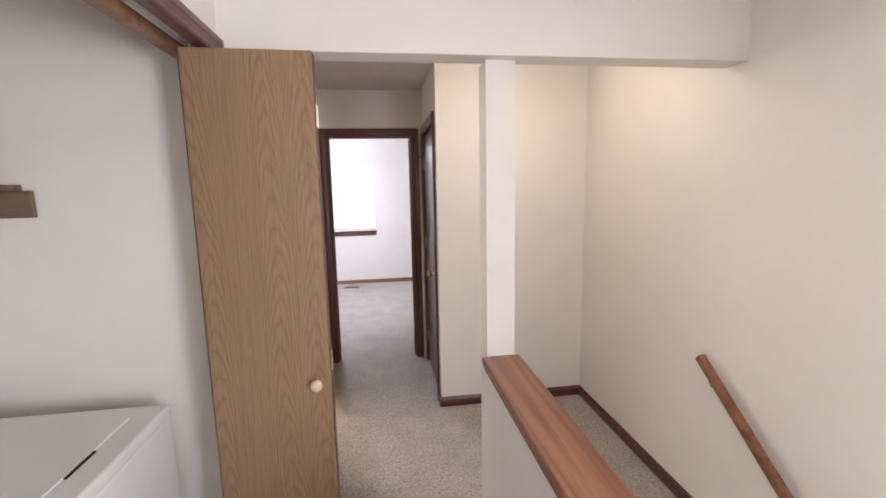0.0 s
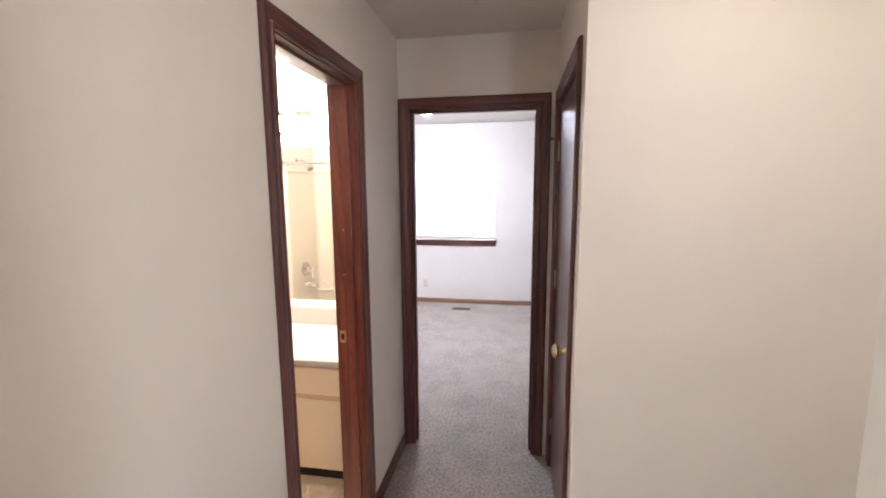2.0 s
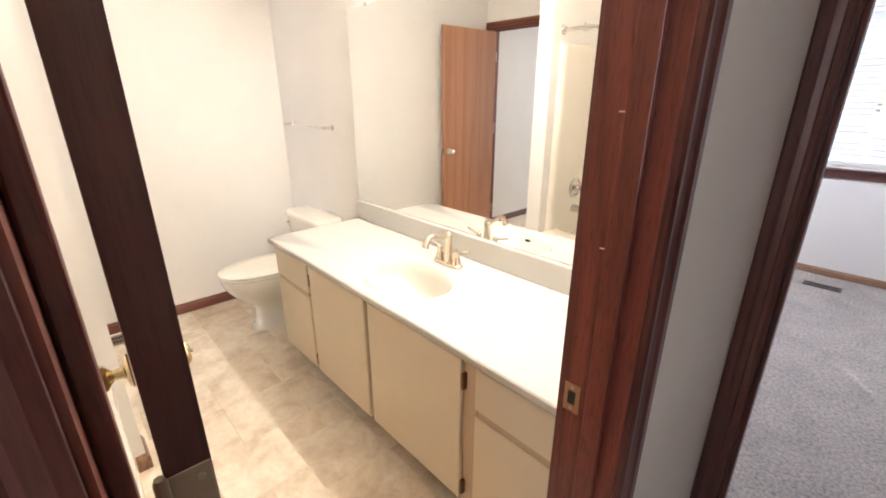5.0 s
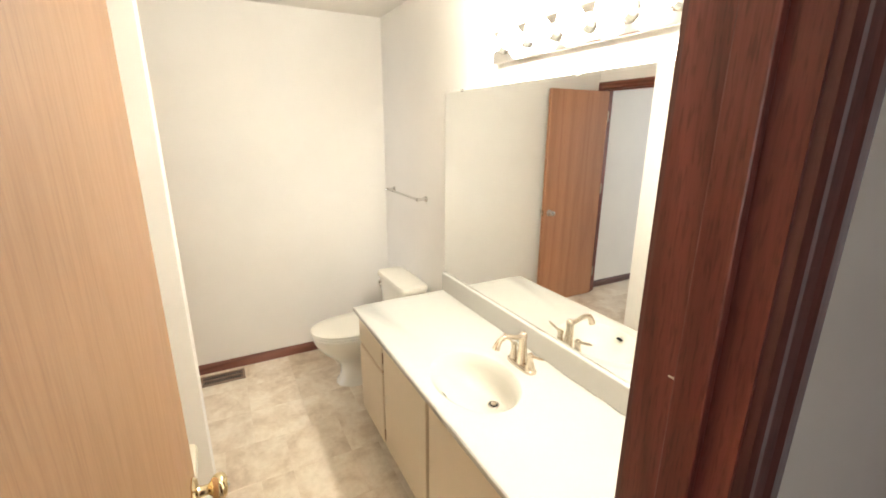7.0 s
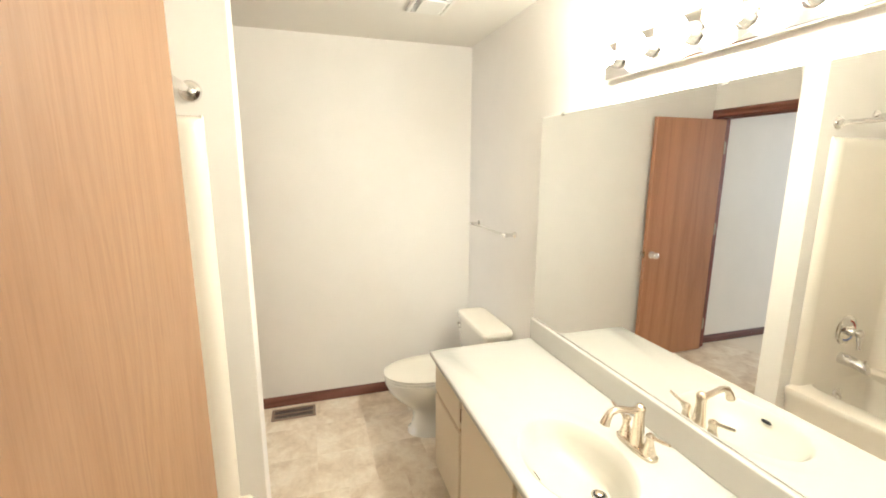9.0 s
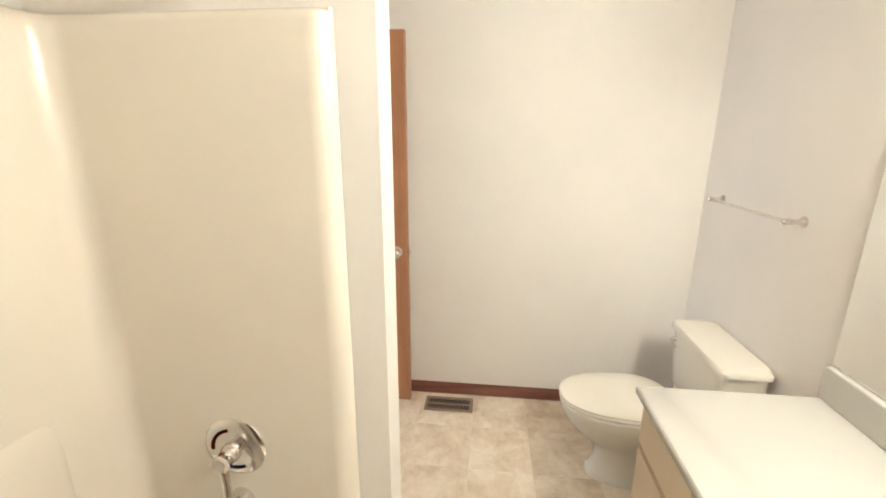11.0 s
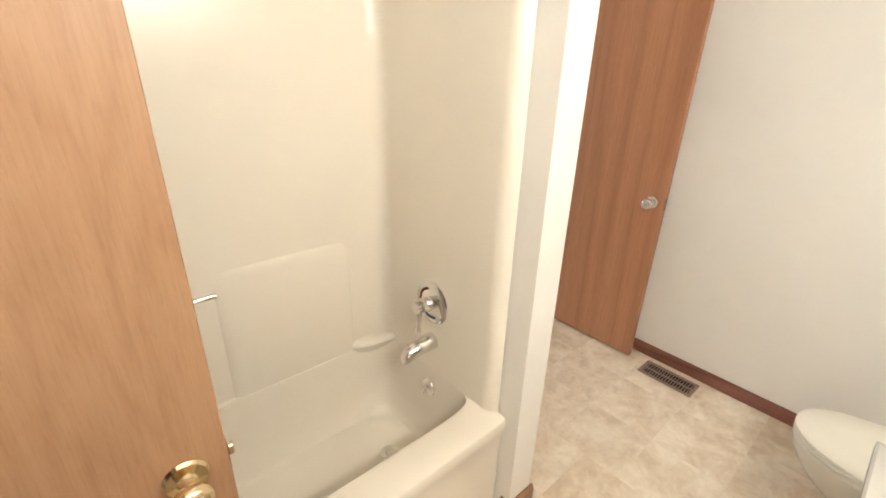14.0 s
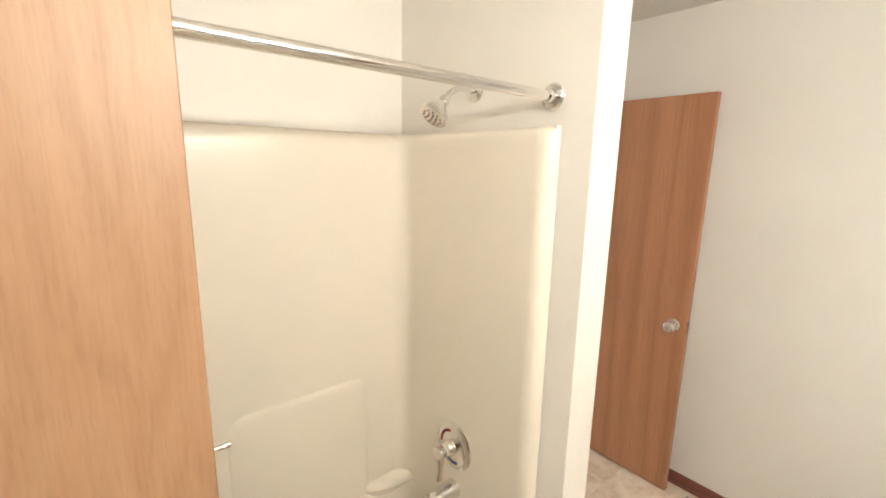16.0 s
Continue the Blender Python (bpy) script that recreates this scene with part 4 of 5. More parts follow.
def tub_fittings():
    wx, y = -2.043, 2.098
    R = Matrix.Rotation(radians(90), 4, "Y")
    # mixing valve
    root = tagged(empty("shower_valve", wx, y, 0.745), "round chrome shower valve with a lever and red and blue marks", "shower valve")
    part("trim_plate", add_lathe(bmesh.new(), [(0.0, 0.0), (0.083, 0.0), (0.084, 0.004), (0.080, 0.008), (0.066, 0.0125), (0.050, 0.0125), (0.030, 0.016), (0.0, 0.016)], R, 44), CHROME, root, smooth=True)
    part("hub", add_lathe(bmesh.new(), [(0.026, 0.008), (0.026, 0.03), (0.022, 0.036), (0.020, 0.062), (0.024, 0.068), (0.022, 0.078), (0.0, 0.082)], R, 28), CHROME, root, smooth=True)
    part("lever", add_tube(bmesh.new(), [(0.066, 0.0, -0.005), (0.072, 0.010, -0.030), (0.078, 0.016, -0.055), (0.084, 0.020, -0.083)], 0.01, 12, [0.014, 0.011, 0.009, 0.012]), CHROME, root, smooth=True)
    for mat, a0, a1, nm in ((RED, 100, 185, "hot_mark"), (BLUE, 225, 300, "cold_mark")):
        bm = bmesh.new()
        rr = []
        for k in range(13):
            a = radians(a0 + (a1 - a0) * k / 12)
            rr.append([bm.verts.new((0.0136, -r * math.cos(a) * -1, r * math.sin(a))) for r in (0.052, 0.061)])
        for p, q in zip(rr, rr[1:]):
            bm.faces.new((p[0], p[1], q[1], q[0]))
        bmesh.ops.solidify(bm, geom=bm.faces, thickness=0.0008)
        part(nm, bm, mat, root)
    # tub spout
    root = tagged(empty("tub_spout", wx, y, 0.578), "chrome tub spout with a diverter", "tub spout")
    ang = [2 * math.pi * k / 24 for k in range(24)]

    def sec(x, hy, z0, z1):
        return [(x, hy * math.cos(a), (z0 + z1) / 2 + (z1 - z0) / 2 * math.sin(a)) for a in ang]
    part("body", add_loft(bmesh.new(), [sec(0.0, 0.034, -0.034, 0.034), sec(0.02, 0.033, -0.033, 0.033), sec(0.08, 0.029, -0.034, 0.024), sec(0.115, 0.026, -0.042, 0.014), sec(0.132, 0.022, -0.045, 0.000), sec(0.137, 0.014, -0.043, -0.014)]), CHROME, root, smooth=True)
    part("diverter", add_lathe(bmesh.new(), [(0.004, 0.0), (0.004, 0.016), (0.008, 0.018), (0.008, 0.024), (0, 0.026)], Matrix.Translation((0.115, 0, 0.008)), 12), CHROME, root, smooth=True)
    # overflow
    root = tagged(empty("tub_overflow", -2.034, y - 0.008, 0.356), "round chrome overflow plate with a trip lever", "overflow plate")
    part("plate", add_lathe(bmesh.new(), [(0.0, 0.008), (0.02, 0.008), (0.034, 0.005), (0.037, 0.0)], R, 28), CHROME, root, smooth=True)
    part("trip_lever", add_tube(bmesh.new(), [(0.008, 0, 0.006), (0.02, 0, -0.002), (0.027, 0.0, -0.018)], 0.005, 10), CHROME, root, smooth=True)
    # shower arm and head, from the wall above the surround
    root = tagged(empty("wall_shower_fixture", -2.081, 2.105, 1.905), "chrome shower head on a bent arm", "shower head")
    part("flange", add_lathe(bmesh.new(), [(0.0, 0.0), (0.032, 0.0), (0.031, 0.005), (0.018, 0.012), (0.0, 0.013)], R, 24), CHROME, root, smooth=True)
    part("arm", add_tube(bmesh.new(), [(0.004, 0, 0), (0.045, 0, 0.004), (0.075, 0, 0.0), (0.097, 0, -0.014), (0.118, 0, -0.034)], 0.0095, 14), CHROME, root, smooth=True)
    m = Matrix.Translation((0.114, 0, -0.030)) @ Matrix.Rotation(radians(140), 4, "Y")
    h = part("head", add_lathe(bmesh.new(), [(0.0, 0.0), (0.014, 0.0), (0.017, 0.010), (0.015, 0.020), (0.022, 0.032), (0.036, 0.050), (0.042, 0.062), (0.042, 0.070), (0.038, 0.073), (0.0, 0.073)], m, 30), CHROME, root, smooth=True)
    bm = bmesh.new()
    for r, n in ((0.0, 1), (0.014, 6), (0.027, 11)):
        for k in range(n):
            a = 2 * math.pi * k / n
            add_lathe(bm, [(0.004, 0.0725), (0.0032, 0.0755), (0, 0.076)], m @ Matrix.Translation((r * math.cos(a), r * math.sin(a), 0)), 8)
    part("nozzle_plate", bm, BRONZE, h, "dark spray nozzles")
    # curtain rod
    root = tagged(empty("shower_curtain_rod", -2.081, 2.388, 1.863), "straight chrome shower curtain rod above the tub", "curtain rod")
    L = XE + 2.081
    part("rod", add_tube(bmesh.new(), [(0.004, 0, 0), (L - 0.004, 0, 0)], 0.0125, 20), CHROME, root, smooth=True)
    for s, x in ((1, 0.0), (-1, L)):
        part("flange", add_lathe(bmesh.new(), [(0.0, 0.0005), (0.031, 0.0005), (0.033, 0.005), (0.029, 0.011), (0.0185, 0.014), (0.0165, 0.030), (0.0125, 0.032)], Matrix.Translation((x, 0, 0)) @ Matrix.Rotation(radians(90 * s), 4, "Y"), 28), CHROME, root, smooth=True)


def floor_register(name, x0, x1, y0, y1, along, mat, label):
    root = tagged(empty(name, (x0 + x1) / 2, (y0 + y1) / 2, 0.003), label, "floor register")
    hx, hy = (x1 - x0) / 2, (y1 - y0) / 2
    b = 0.018
    for k, q in enumerate(((-hx, hx, -hy, -hy + b), (-hx, hx, hy - b, hy), (-hx, -hx + b, -hy + b, hy - b), (hx - b, hx, -hy + b, hy - b))):
        part("frame_bar", box(*q, 0.0, 0.006, 0.0015, 1), mat, root)
    part("duct", box(-hx + b, hx - b, -hy + b, hy - b, 0.0, 0.0008), BLACK, root)
    n = 17
    for k in range(n):
        f = (k + 0.5) / n
        if along == "y":
            y = -hy + b + f * (2 * hy - 2 * b)
            part("louver", box(-hx + b, hx - b, y - 0.0018, y + 0.0018, 0.001, 0.0042), mat, root)
        else:
            x = -hx + b + f * (2 * hx - 2 * b)
            part("louver", box(x - 0.0018, x + 0.0018, -hy + b, hy - b, 0.001, 0.0042), mat, root)
    if along == "y":
        part("centre_bar", box(-0.004, 0.004, -hy + b, hy - b, 0.0012, 0.0056), mat, root)


def ceiling_vent():
    root = tagged(empty("exhaust_vent", -2.77, 3.345, H), "white square exhaust fan grille on the ceiling", "vent")
    part("grille", box(-0.085, 0.085, -0.062, 0.062, -0.026, -0.020, 0.004), PLASTIC, root)
    for q in ((-0.12, 0.12, -0.1, -0.082), (-0.12, 0.12, 0.082, 0.1), (-0.12, -0.105, -0.082, 0.082), (0.105, 0.12, -0.082, 0.082)):
        part("frame_bar", box(*q, -0.018, -0.0005, 0.003), PLASTIC, root)
    part("dark_cavity", box(-0.105, 0.105, -0.082, 0.082, -0.004, -0.0008), BLACK, root)
    for s in (-1, 1):
        for k in range(9):
            x = -0.095 + k * 0.0235
            part("fin", box(x - 0.002, x + 0.002, s * 0.066 - 0.010, s * 0.066 + 0.010, -0.016, -0.006), PLASTIC, root)
        part("arm", box(s * 0.07 - 0.006, s * 0.07 + 0.006, -0.08, 0.08, -0.020, -0.012), PLASTIC, root)


vanity_cabinet()
vanity_top()
faucet()
wall_mirror()
light_bar()
towel_bar()
toilet()
tub_unit()
tub_fittings()
floor_register("floor_register", -3.413, -3.279, 2.404, 2.684, "y", BRONZE, "brown metal floor register by the baseboard")
floor_register("floor_register", -0.615, -0.375, 6.775, 6.875, "x", DARKBRONZE, "dark brown metal floor register in the bedroom carpet")
ceiling_vent()

# ---------------- landing, stairs and laundry closet ----------------


def half_wall_cap():
    root = tagged(empty("half_wall_cap", 0.5, -0.75, 0.8725), "reddish stained wooden cap on the half wall", "wall cap")
    T = Matrix.Translation((-0.5, 0.75, -0.8725))
    for name, b, mat, bev, label in (("cap_board", (0.425, 0.582, -2.98, 1.491, 0.8727, 0.908), CAPWOOD, 0.006, ""),
                                     ("cap_moulding", (0.435, 0.447, -2.98, 1.49, 0.848, 0.8725), TRIM_H, 0.004, "dark stained moulding under the cap"),
                                     ("cap_moulding", (0.5635, 0.575, -2.98, 1.49, 0.848, 0.8725), TRIM_H, 0.004, "dark stained moulding under the cap")):
        bm = box(*b, bev)
        bmesh.ops.transform(bm, matrix=T, verts=bm.verts)
        part(name, bm, mat, root, label)


def stairs():
    n = 14
    for k in range(n):
        y1 = 1.40 - 0.25 * k
        z = -0.19 * (k + 1)
        bm = box(0.566, 1.487, y1 - 0.25, y1, z - 0.19, z, 0.012)
        tagged(part("stair_step", bm, CARPET), "beige carpeted stair step", "stair step", group="stairs down from the landing")


def hand_rail():
    root = tagged(empty("hand_rail", 1.442, 1.52, 0.815), "stained wooden handrail on the stairwell wall", "handrail")
    ang = [2 * math.pi * k / 20 for k in range(20)]
    d = Vector((0, -0.795, -0.606))
    up = Vector((0, -0.606, 0.795))

    def ring(s):
        return [tuple(d * s + Vector((0.0185 * math.copysign(abs(math.cos(a)) ** 0.6, math.cos(a)), 0, 0)) + up * (0.0215 * math.copysign(abs(math.sin(a)) ** 0.6, math.sin(a)))) for a in ang]
    part("rail", add_loft(bmesh.new(), [ring(0.0), ring(0.004), ring(3.2)]), RAILWOOD, root, smooth=True)
    for s in (0.10, 1.2, 2.3):
        p = d * s - up * 0.024
        b = part("bracket", add_tube(bmesh.new(), [tuple(p), tuple(p + Vector((0.01, 0, -0.03))), tuple(p + Vector((0.035, 0, -0.045))), tuple(p + Vector((0.058, 0, -0.045)))], 0.006, 10), BRASS, root, smooth=True)
        part("bracket_plate", add_lathe(bmesh.new(), [(0, 0.0), (0.022, 0.0), (0.024, 0.006), (0, 0.008)], Matrix.Translation(tuple(p + Vector((0.0525, 0, -0.045)))) @ Matrix.Rotation(radians(90), 4, "Y"), 16), BRASS, b, smooth=True)


def smoke_detector():
    root = tagged(empty("smoke_detector", -0.03, 2.60, H), "round white smoke detector on the hall ceiling", "smoke detector")
    part("base", add_lathe(bmesh.new(), [(0, -0.0005), (0.07, -0.0005), (0.072, -0.006), (0.07, -0.012), (0, -0.012)]), PLASTIC, root, smooth=True)
    part("cover", add_lathe(bmesh.new(), [(0.066, -0.0125), (0.064, -0.024), (0.05, -0.036), (0.03, -0.040), (0, -0.041)]), PLASTIC, root, smooth=True)
    for k in range(12):
        a = 2 * math.pi * k / 12
        bm = add_box(bmesh.new(), 0.052, 0.062, -0.006, 0.006, -0.0315, -0.0265)
        bmesh.ops.transform(bm, matrix=Matrix.Rotation(a, 4, "Z"), verts=bm.verts)
        part("slot", bm, IVORY, root)


def bifold():
    root = tagged(empty("bifold_closet_door", -0.530, 1.36, 0), "folded oak-print bifold closet door with a cream knob", "bifold door")
    W = 0.378
    a = radians(1.2)
    T2 = 0.0112
    for yo, turn in ((-0.0775, a), (-0.0385, -a)):
        m = Matrix.Translation((0, yo, 0)) @ Matrix.Rotation(turn, 4, "Z")
        bm = box(0, W, -T2, T2, 0.02, 2.022, 0.001, 1)
        bmesh.ops.transform(bm, matrix=m, verts=bm.verts)
        p = part("panel", bm, BIFOLD, root)
        bm = box(W + 0.0004, W + 0.002, -T2 + 0.0003, T2 - 0.0003, 0.021, 2.021, 0.0006, 1)
        bmesh.ops.transform(bm, matrix=m, verts=bm.verts)
        part("edge_band", bm, TRIM, p, "dark reddish edge band")
        bm = add_lathe(bmesh.new(), [(0.005, 0), (0.005, 0.032), (0.008, 0.034), (0.008, 0.045), (0, 0.046)], Matrix.Translation((0.03, yo, 2.022)), 12)
        part("track_pin", bm, SCREW, p)
    for z in (0.25, 1.02, 1.83):
        h = part("hinge", box(W + 0.0021, W + 0.0038, -0.076, -0.040, z - 0.035, z + 0.035, 0.0006, 1), NICKEL, root, "silver leaf hinge")
        part("hinge_pin", add_tube(bmesh.new(), [(W + 0.0048, -0.058, z - 0.036), (W + 0.0048, -0.058, z + 0.036)], 0.003, 10), NICKEL, h, smooth=True)
    m = Matrix.Translation((W - 0.045, -0.0705 - T2 - 0.0008, 0.95)) @ Matrix.Rotation(radians(90), 4, "X")
    part("knob", add_lathe(bmesh.new(), [(0, 0), (0.011, 0.0), (0.008, 0.010), (0.012, 0.016), (0.0185, 0.022), (0.0195, 0.029), (0.016, 0.036), (0.008, 0.040), (0, 0.0405)], m, 22), KNOBWOOD, root, "round cream knob", smooth=True)


def closet_head():
    root = tagged_structure(empty("closet_opening_trim"), "dark stained head casing over the laundry closet with a track", "trim")
    part("head_jamb", box(XE - 0.001, HX0 + 0.001, -0.11, 1.418, 2.066, 2.0848), TRIM_H, root)
    part("inner_board", box(XE - 0.004, -0.555, -0.11, 1.418, 2.022, 2.0655), LIGHTBASE, root)
    part("casing", casing_run("y", HX0 + 0.001, 1, "head", -0.11, 1.401, 2.03), TRIM_H, root)
    part("outer_board", box(-0.495, HX0 + 0.0005, -0.11, 1.418, 2.034, 2.0655), TRIM_H, root)
    part("side_jamb", box(XE - 0.001, HX0 + 0.001, 1.402, 1.4192, 0, 2.066), TRIM, root)
    part("casing", casing_run("y", HX0 + 0.001, 1, "hi", -0.11, 1.401, 2.03), TRIM, root)
    t = part("track", box(-0.540, -0.510, -0.10, 1.40, 2.060, 2.0655), WHITE, root, "white metal track")
    for x in (-0.5405, -0.5125):
        part("track_lip", box(x, x + 0.003, -0.10, 1.40, 2.048, 2.0598), WHITE, t)


def washer():
    x0, x1, y0, y1, zt = -1.375, -0.69, 0.655, 1.328, 0.900
    root = tagged(empty("washing_machine", (x0 + x1) / 2, (y0 + y1) / 2, 0), "white top-loading washing machine in the laundry closet", "washing machine")
    T = Matrix.Translation((-(x0 + x1) / 2, -(y0 + y1) / 2, 0))

    def put(name, b, mat, par, bev, label=""):
        bm = box(*b, bev, 3)
        bmesh.ops.transform(bm, matrix=T, verts=bm.verts)
        return part(name, bm, mat, par, label)
    put("body", (x0, x1, y0, y1, 0.02, zt - 0.046), WHITE, root, 0.008)
    put("top_deck", (x0, x1 + 0.003, y0, y1, zt - 0.044, zt - 0.004), WHITE, root, 0.010)
    lid = put("lid", (x0 + 0.16, x1 - 0.082, y0 + 0.075, y1 - 0.085, zt - 0.010, zt), WHITE, root, 0.004)
    put("lid_grip", (x1 - 0.0815, x1 - 0.074, y0 + 0.30, y0 + 0.415, zt - 0.0045, zt - 0.0005), BLACK, lid, 0.0, "dark grip slot")
    c = put("control_console", (x0, x0 + 0.13, y0 + 0.01, y1 - 0.01, zt - 0.003, zt + 0.13), WHITE, root, 0.03)
    for y in (0.78, 0.95, 1.15):
        bm = add_lathe(bmesh.new(), [(0.0, 0.0), (0.03, 0.0), (0.03, 0.006), (0.02, 0.01), (0.019, 0.028), (0, 0.03)], Matrix.Translation((x0 + 0.13, y, zt + 0.065)) @ Matrix.Rotation(radians(90), 4, "Y"), 20)
        bmesh.ops.transform(bm, matrix=T, verts=bm.verts)
        part("dial", bm, PLASTIC, c, smooth=True)
    for x in (x0 + 0.06, x1 - 0.06):
        for y in (y0 + 0.06, y1 - 0.06):
            bm = add_lathe(bmesh.new(), [(0, 0.001), (0.022, 0.001), (0.022, 0.012), (0.01, 0.014), (0.01, 0.03)], Matrix.Translation((x, y, 0)), 14)
            bmesh.ops.transform(bm, matrix=T, verts=bm.verts)
            part("foot", bm, BLACK, root)


def closet_shelf():
    root = tagged(empty("closet_shelf", -1.41, 1.468, 1.527), "brown wooden shelf on a wall cleat above the washer", "shelf")
    part("cleat", box(0.0, 0.312, -0.020, -0.0005, 0.0, 0.089, 0.003), SHELFWOOD, root)
    part("board", box(0.0, 0.278, -1.65, -0.0008, 0.0895, 0.1085, 0.003), SHELFWOOD, root)
    part("back_cleat", box(0.0005, 0.02, -1.65, -0.021, 0.0, 0.089, 0.003), SHELFWOOD, root)


half_wall_cap()
stairs()
hand_rail()
smoke_detector()
bifold()
closet_head()
washer()
closet_shelf()

# ---------------- bedroom ----------------
WX0, WX1, WZ0, WZ1 = -1.60, -0.075, 0.90, 2.045


def bedroom_window():
    root = tagged_structure(empty("window_1", (WX0 + WX1) / 2, 7.20, WZ0), "white-framed bedroom window behind closed blinds", "window")
    T = Matrix.Translation((-(WX0 + WX1) / 2, -7.20, -WZ0))

    def put(name, b, mat, par=root, bev=0.003, label=""):
        bm = box(*b, bev)
        bmesh.ops.transform(bm, matrix=T, verts=bm.verts)
        return part(name, bm, mat, par, label)
    for b in ((WX0 + 0.001, WX0 + 0.045, 7.215, 7.265, WZ0 + 0.001, WZ1 - 0.001), (WX1 - 0.045, WX1 - 0.001, 7.215, 7.265, WZ0 + 0.001, WZ1 - 0.001), (WX0 + 0.046, WX1 - 0.046, 7.215, 7.265, WZ0 + 0.001, WZ0 + 0.045),
              (WX0 + 0.046, WX1 - 0.046, 7.215, 7.265, WZ1 - 0.045, WZ1 - 0.001), (-0.86, -0.815, 7.217, 7.263, WZ0 + 0.046, WZ1 - 0.046)):
        put("window_frame", b, WHITE)
    for b in ((WX0 + 0.046, -0.861), (-0.814, WX1 - 0.046)):
        g = put("pane", (b[0], b[1], 7.238, 7.242, WZ0 + 0.046, WZ1 - 0.046), GLASS, root, 0.0)
        g.visible_shadow = False
    root2 = tagged_structure(empty("window_sill_1", (WX0 + WX1) / 2, 7.135, WZ0), "reddish-brown stained wooden window sill", "window sill")
    T = Matrix.Translation((-(WX0 + WX1) / 2, -7.135, -WZ0))
    put("sill_board", (WX0 - 0.02, WX1 + 0.022, 7.095, 7.214, WZ0 - 0.022, WZ0 - 0.0008), TRIM_X, root2, 0.005)
    put("apron", (WX0 - 0.008, WX1 + 0.012, 7.119, 7.1345, WZ0 - 0.082, WZ0 - 0.0228), TRIM_X, root2, 0.003)


def window_blind():
    root = tagged(empty("window_blind", (WX0 + WX1) / 2, 7.165, WZ1), "closed white horizontal slat blind lit from outside", "window blind")
    cx = (WX0 + WX1) / 2
    x0, x1 = WX0 + 0.008 - cx, WX1 - 0.008 - cx
    part("head_rail", box(x0, x1, -0.02, 0.02, -0.034, -0.002, 0.002), WHITE, root)
    cords = [x - cx for x in (-1.215, -0.965, -0.525, -0.325, -0.16)]
    n, pitch = 24, 0.0434
    tilt = radians(-63)
    bm = bmesh.new()
    R = Matrix.Rotation(tilt, 4, "X")
    ends = sorted({x0, x1, *[c + s * 0.013 for c in cords for s in (-1, 1)]})
    prof = [(-0.025, 0.0), (-0.018, 0.0016), (-0.0105, 0.0026), (0.0105, 0.0026), (0.018, 0.0016), (0.025, 0.0)]
    grid = [[bm.verts.new(R @ Vector((x, u, w))) for u, w in prof] for x in ends]
    for k in range(len(ends) - 1):
        mid = (ends[k] + ends[k + 1]) / 2
        hole = any(abs(mid - c) < 0.004 for c in cords)
        for j in range(len(prof) - 1):
            if hole and j == 2:
                continue
            bm.faces.new((grid[k][j], grid[k + 1][j], grid[k + 1][j + 1], grid[k][j + 1]))
    first = part("slat", bm, BLIND, root)
    first.location = (0, 0, -0.060)
    for k in range(1, n):
        s = first.copy()
        scene.collection.objects.link(s)
        s.parent = root
        s.location = (0, 0, -0.060 - k * pitch)
    part("bottom_rail", box(x0, x1, -0.022, 0.022, -0.056 - n * pitch - 0.012, -0.056 - n * pitch + 0.006, 0.003), WHITE, root)
    part("tilt_wand", add_tube(bmesh.new(), [(x0 + 0.12, -0.024, -0.03), (x0 + 0.122, -0.026, -0.62)], 0.004, 8), CLEAR, root)


def wall_outlet():
    root = tagged(empty("wall_outlet", -1.05, 7.134, 0.27), "ivory duplex wall outlet above the baseboard", "outlet")
    part("cover_plate", box(-0.035, 0.035, -0.006, -0.0004, -0.057, 0.057, 0.002), IVORY, root)
    for z in (-0.02, 0.02):
        r = part("receptacle", box(-0.016, 0.016, -0.0085, -0.0062, z - 0.014, z + 0.014, 0.001, 1), IVORY, root)
        for x in (-0.006, 0.006):
            part("slot", box(x - 0.001, x + 0.001, -0.0089, -0.0084, z - 0.004, z + 0.005), BLACK, r)


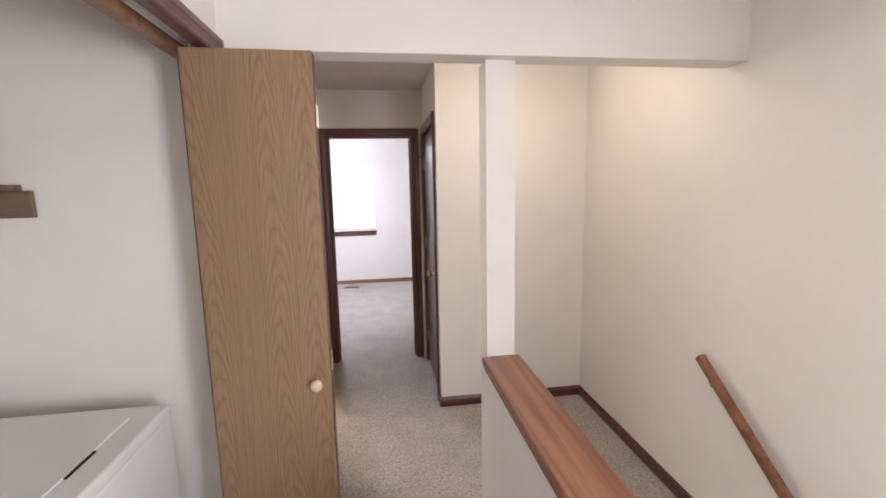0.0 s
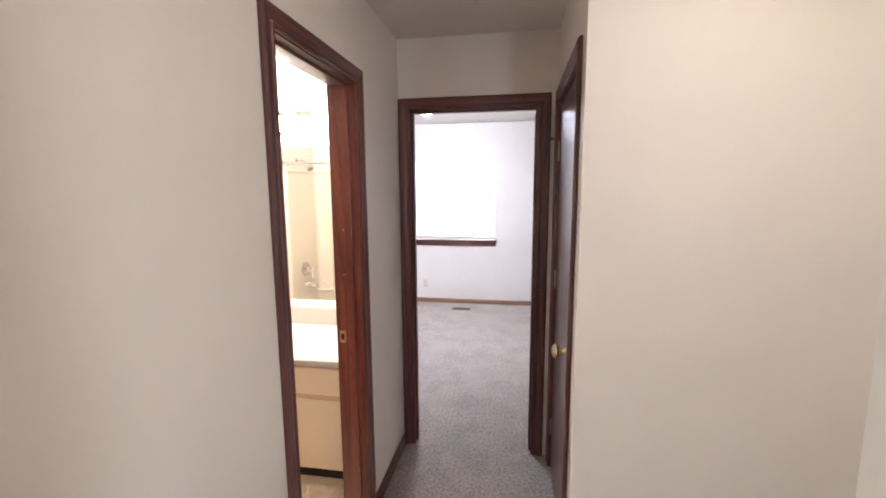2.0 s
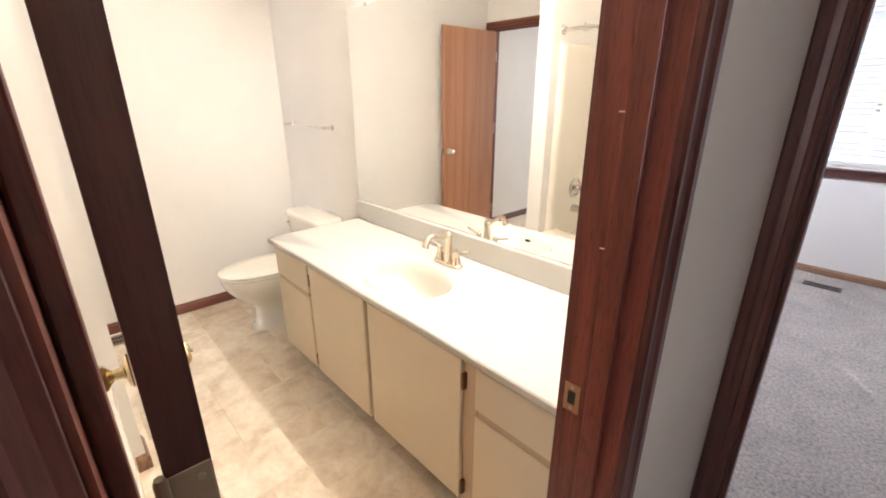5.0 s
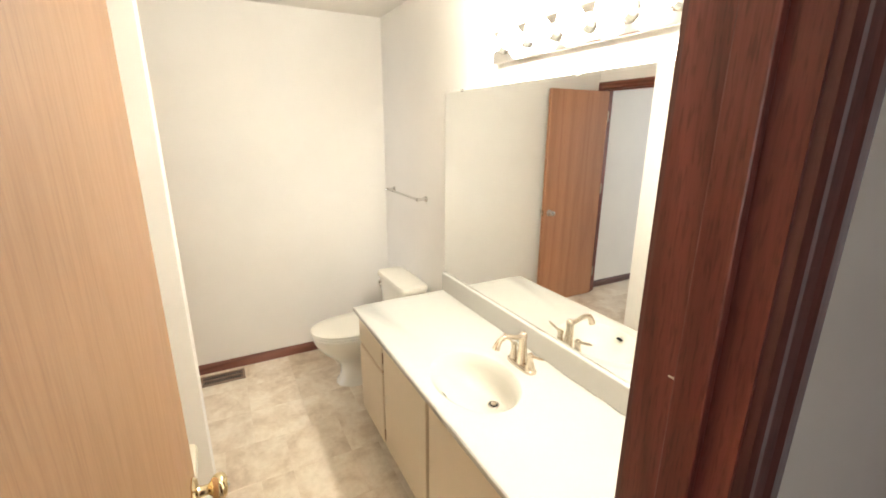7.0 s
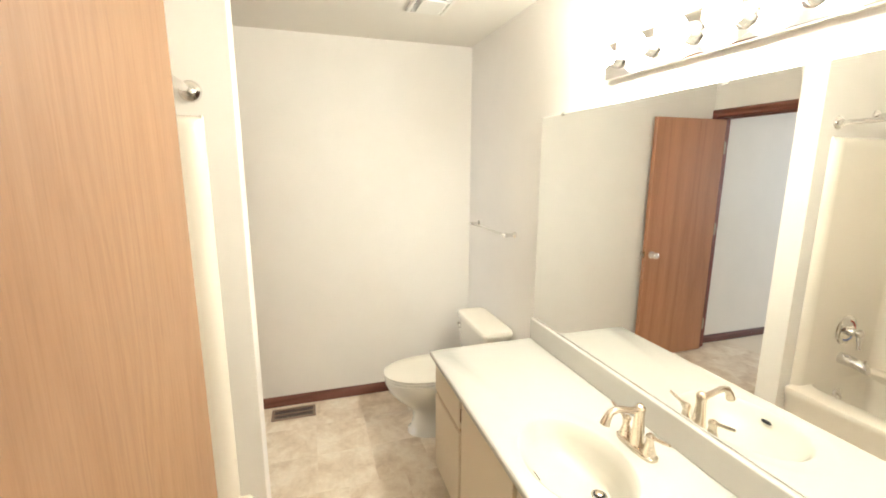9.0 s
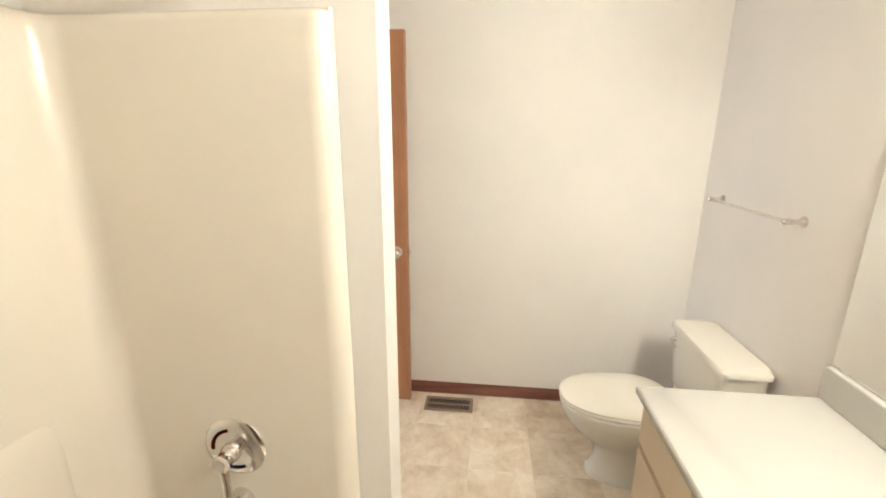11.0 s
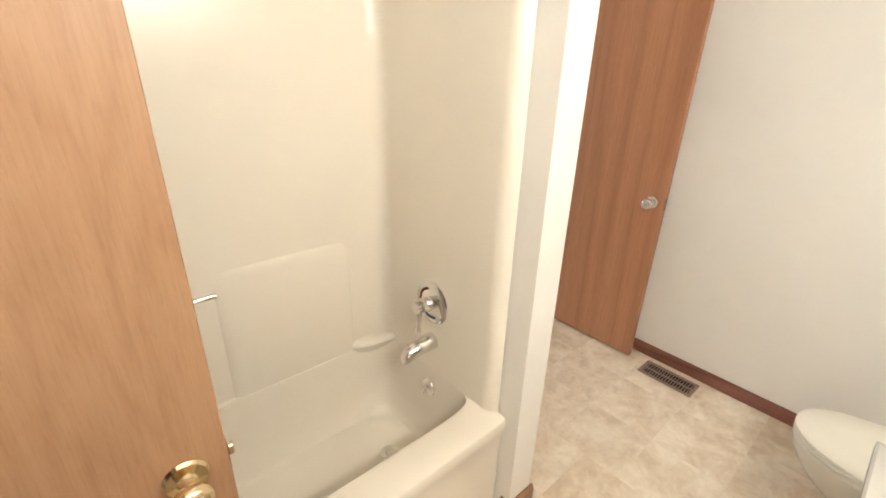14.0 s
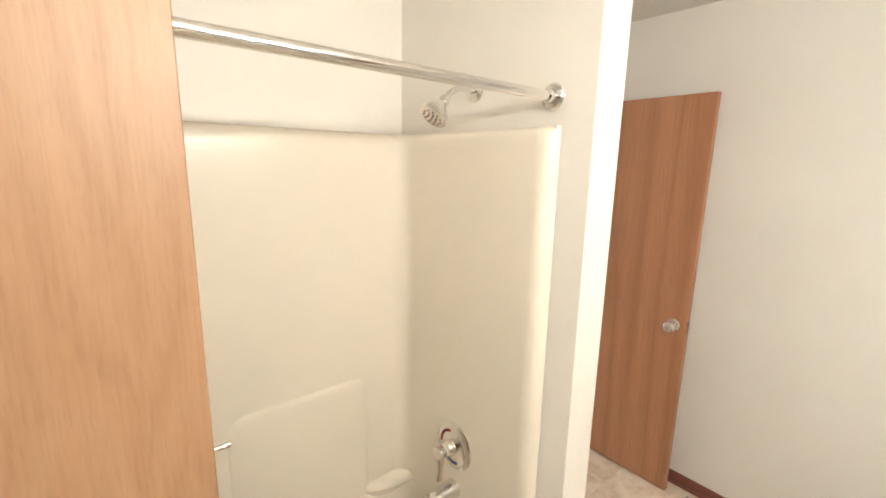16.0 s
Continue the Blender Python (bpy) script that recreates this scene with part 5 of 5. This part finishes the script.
def ceiling_light(x, y, z, glass, label):
    root = tagged(empty("ceiling_light", x, y, z), label, "ceiling light")
    part("base_ring", add_lathe(bmesh.new(), [(0, -0.0005), (0.105, -0.0005), (0.11, -0.01), (0.105, -0.028), (0.095, -0.030), (0, -0.030)], None, 40), WHITE, root, smooth=True)
    part("glass_dome", add_lathe(bmesh.new(), [(0.092, -0.0305), (0.135, -0.040), (0.160, -0.056), (0.166, -0.072), (0.155, -0.092), (0.12, -0.110), (0.065, -0.121), (0.012, -0.125), (0.0, -0.125)], None, 40), glass, root, "lit frosted glass", smooth=True)
    part("finial", add_lathe(bmesh.new(), [(0.008, -0.124), (0.010, -0.131), (0.006, -0.139), (0, -0.141)], None, 14), BRASS, root, smooth=True)


bedroom_window()
window_blind()
ceiling_light(-0.70, 5.62, HB, DOMEGLASS, "lit white glass dome light on the bedroom ceiling")
# unseen dome, added for the warm light on landing and hall walls
ceiling_light(0.82, 2.08, H, LANDGLASS, "unseen frosted glass dome light added on the landing ceiling")
wall_outlet()

# ---------------- bathroom vinyl, laid as printed tiles ----------------
slab("floor_bath", -3.58, -0.53, -0.4, YN, -0.15, -0.0025, VINYL_BASE, "mottled beige stone-pattern vinyl floor in the bathroom", "floor")
FLOOR = bpy.data.objects["floor_bath"]


def vinyl_tiles():
    rng = random.Random(7)
    shared = {}

    def tile(w, h):
        if (w, h) not in shared:
            bm = box(-w / 2 + 0.0003, w / 2 - 0.0003, -h / 2 + 0.0003, h / 2 - 0.0003, -0.0024, 0.0, 0.0003, 1)
            me = bpy.data.meshes.new("vinyl_tile")
            bm.to_mesh(me)
            bm.free()
            me.materials.append(VINYL)
            shared[(w, h)] = me
        return shared[(w, h)]
    s = 0.1525

    def lay(nx, ny, x, y):
        cx, cy = x + nx * s / 2, y + ny * s / 2
        ob = new("vinyl_tile", tile(round(nx * s, 4), round(ny * s, 4)))
        ob.parent = FLOOR
        ob.matrix_parent_inverse = FLOOR.matrix_world.inverted()
        ob.location = (cx, cy, 0.0)
    nx, ny = int((XW * -1 - 0.53) / s), int((YN - 1.16) / s)
    used = set()
    for i in range(nx):
        for j in range(ny):
            if (i, j) in used:
                continue
            sizes = [(2, 2), (2, 1), (1, 2), (1, 1)]
            rng.shuffle(sizes)
            sizes.sort(key=lambda q: -q[0] * q[1] * rng.uniform(0.5, 1.5))
            for a, b in sizes:
                cells = [(i + p, j + q) for p in range(a) for q in range(b)]
                if all(c not in used and c[0] < nx and c[1] < ny for c in cells):
                    used.update(cells)
                    lay(a, b, XW + i * s, 1.16 + j * s)
                    break


vinyl_tiles()
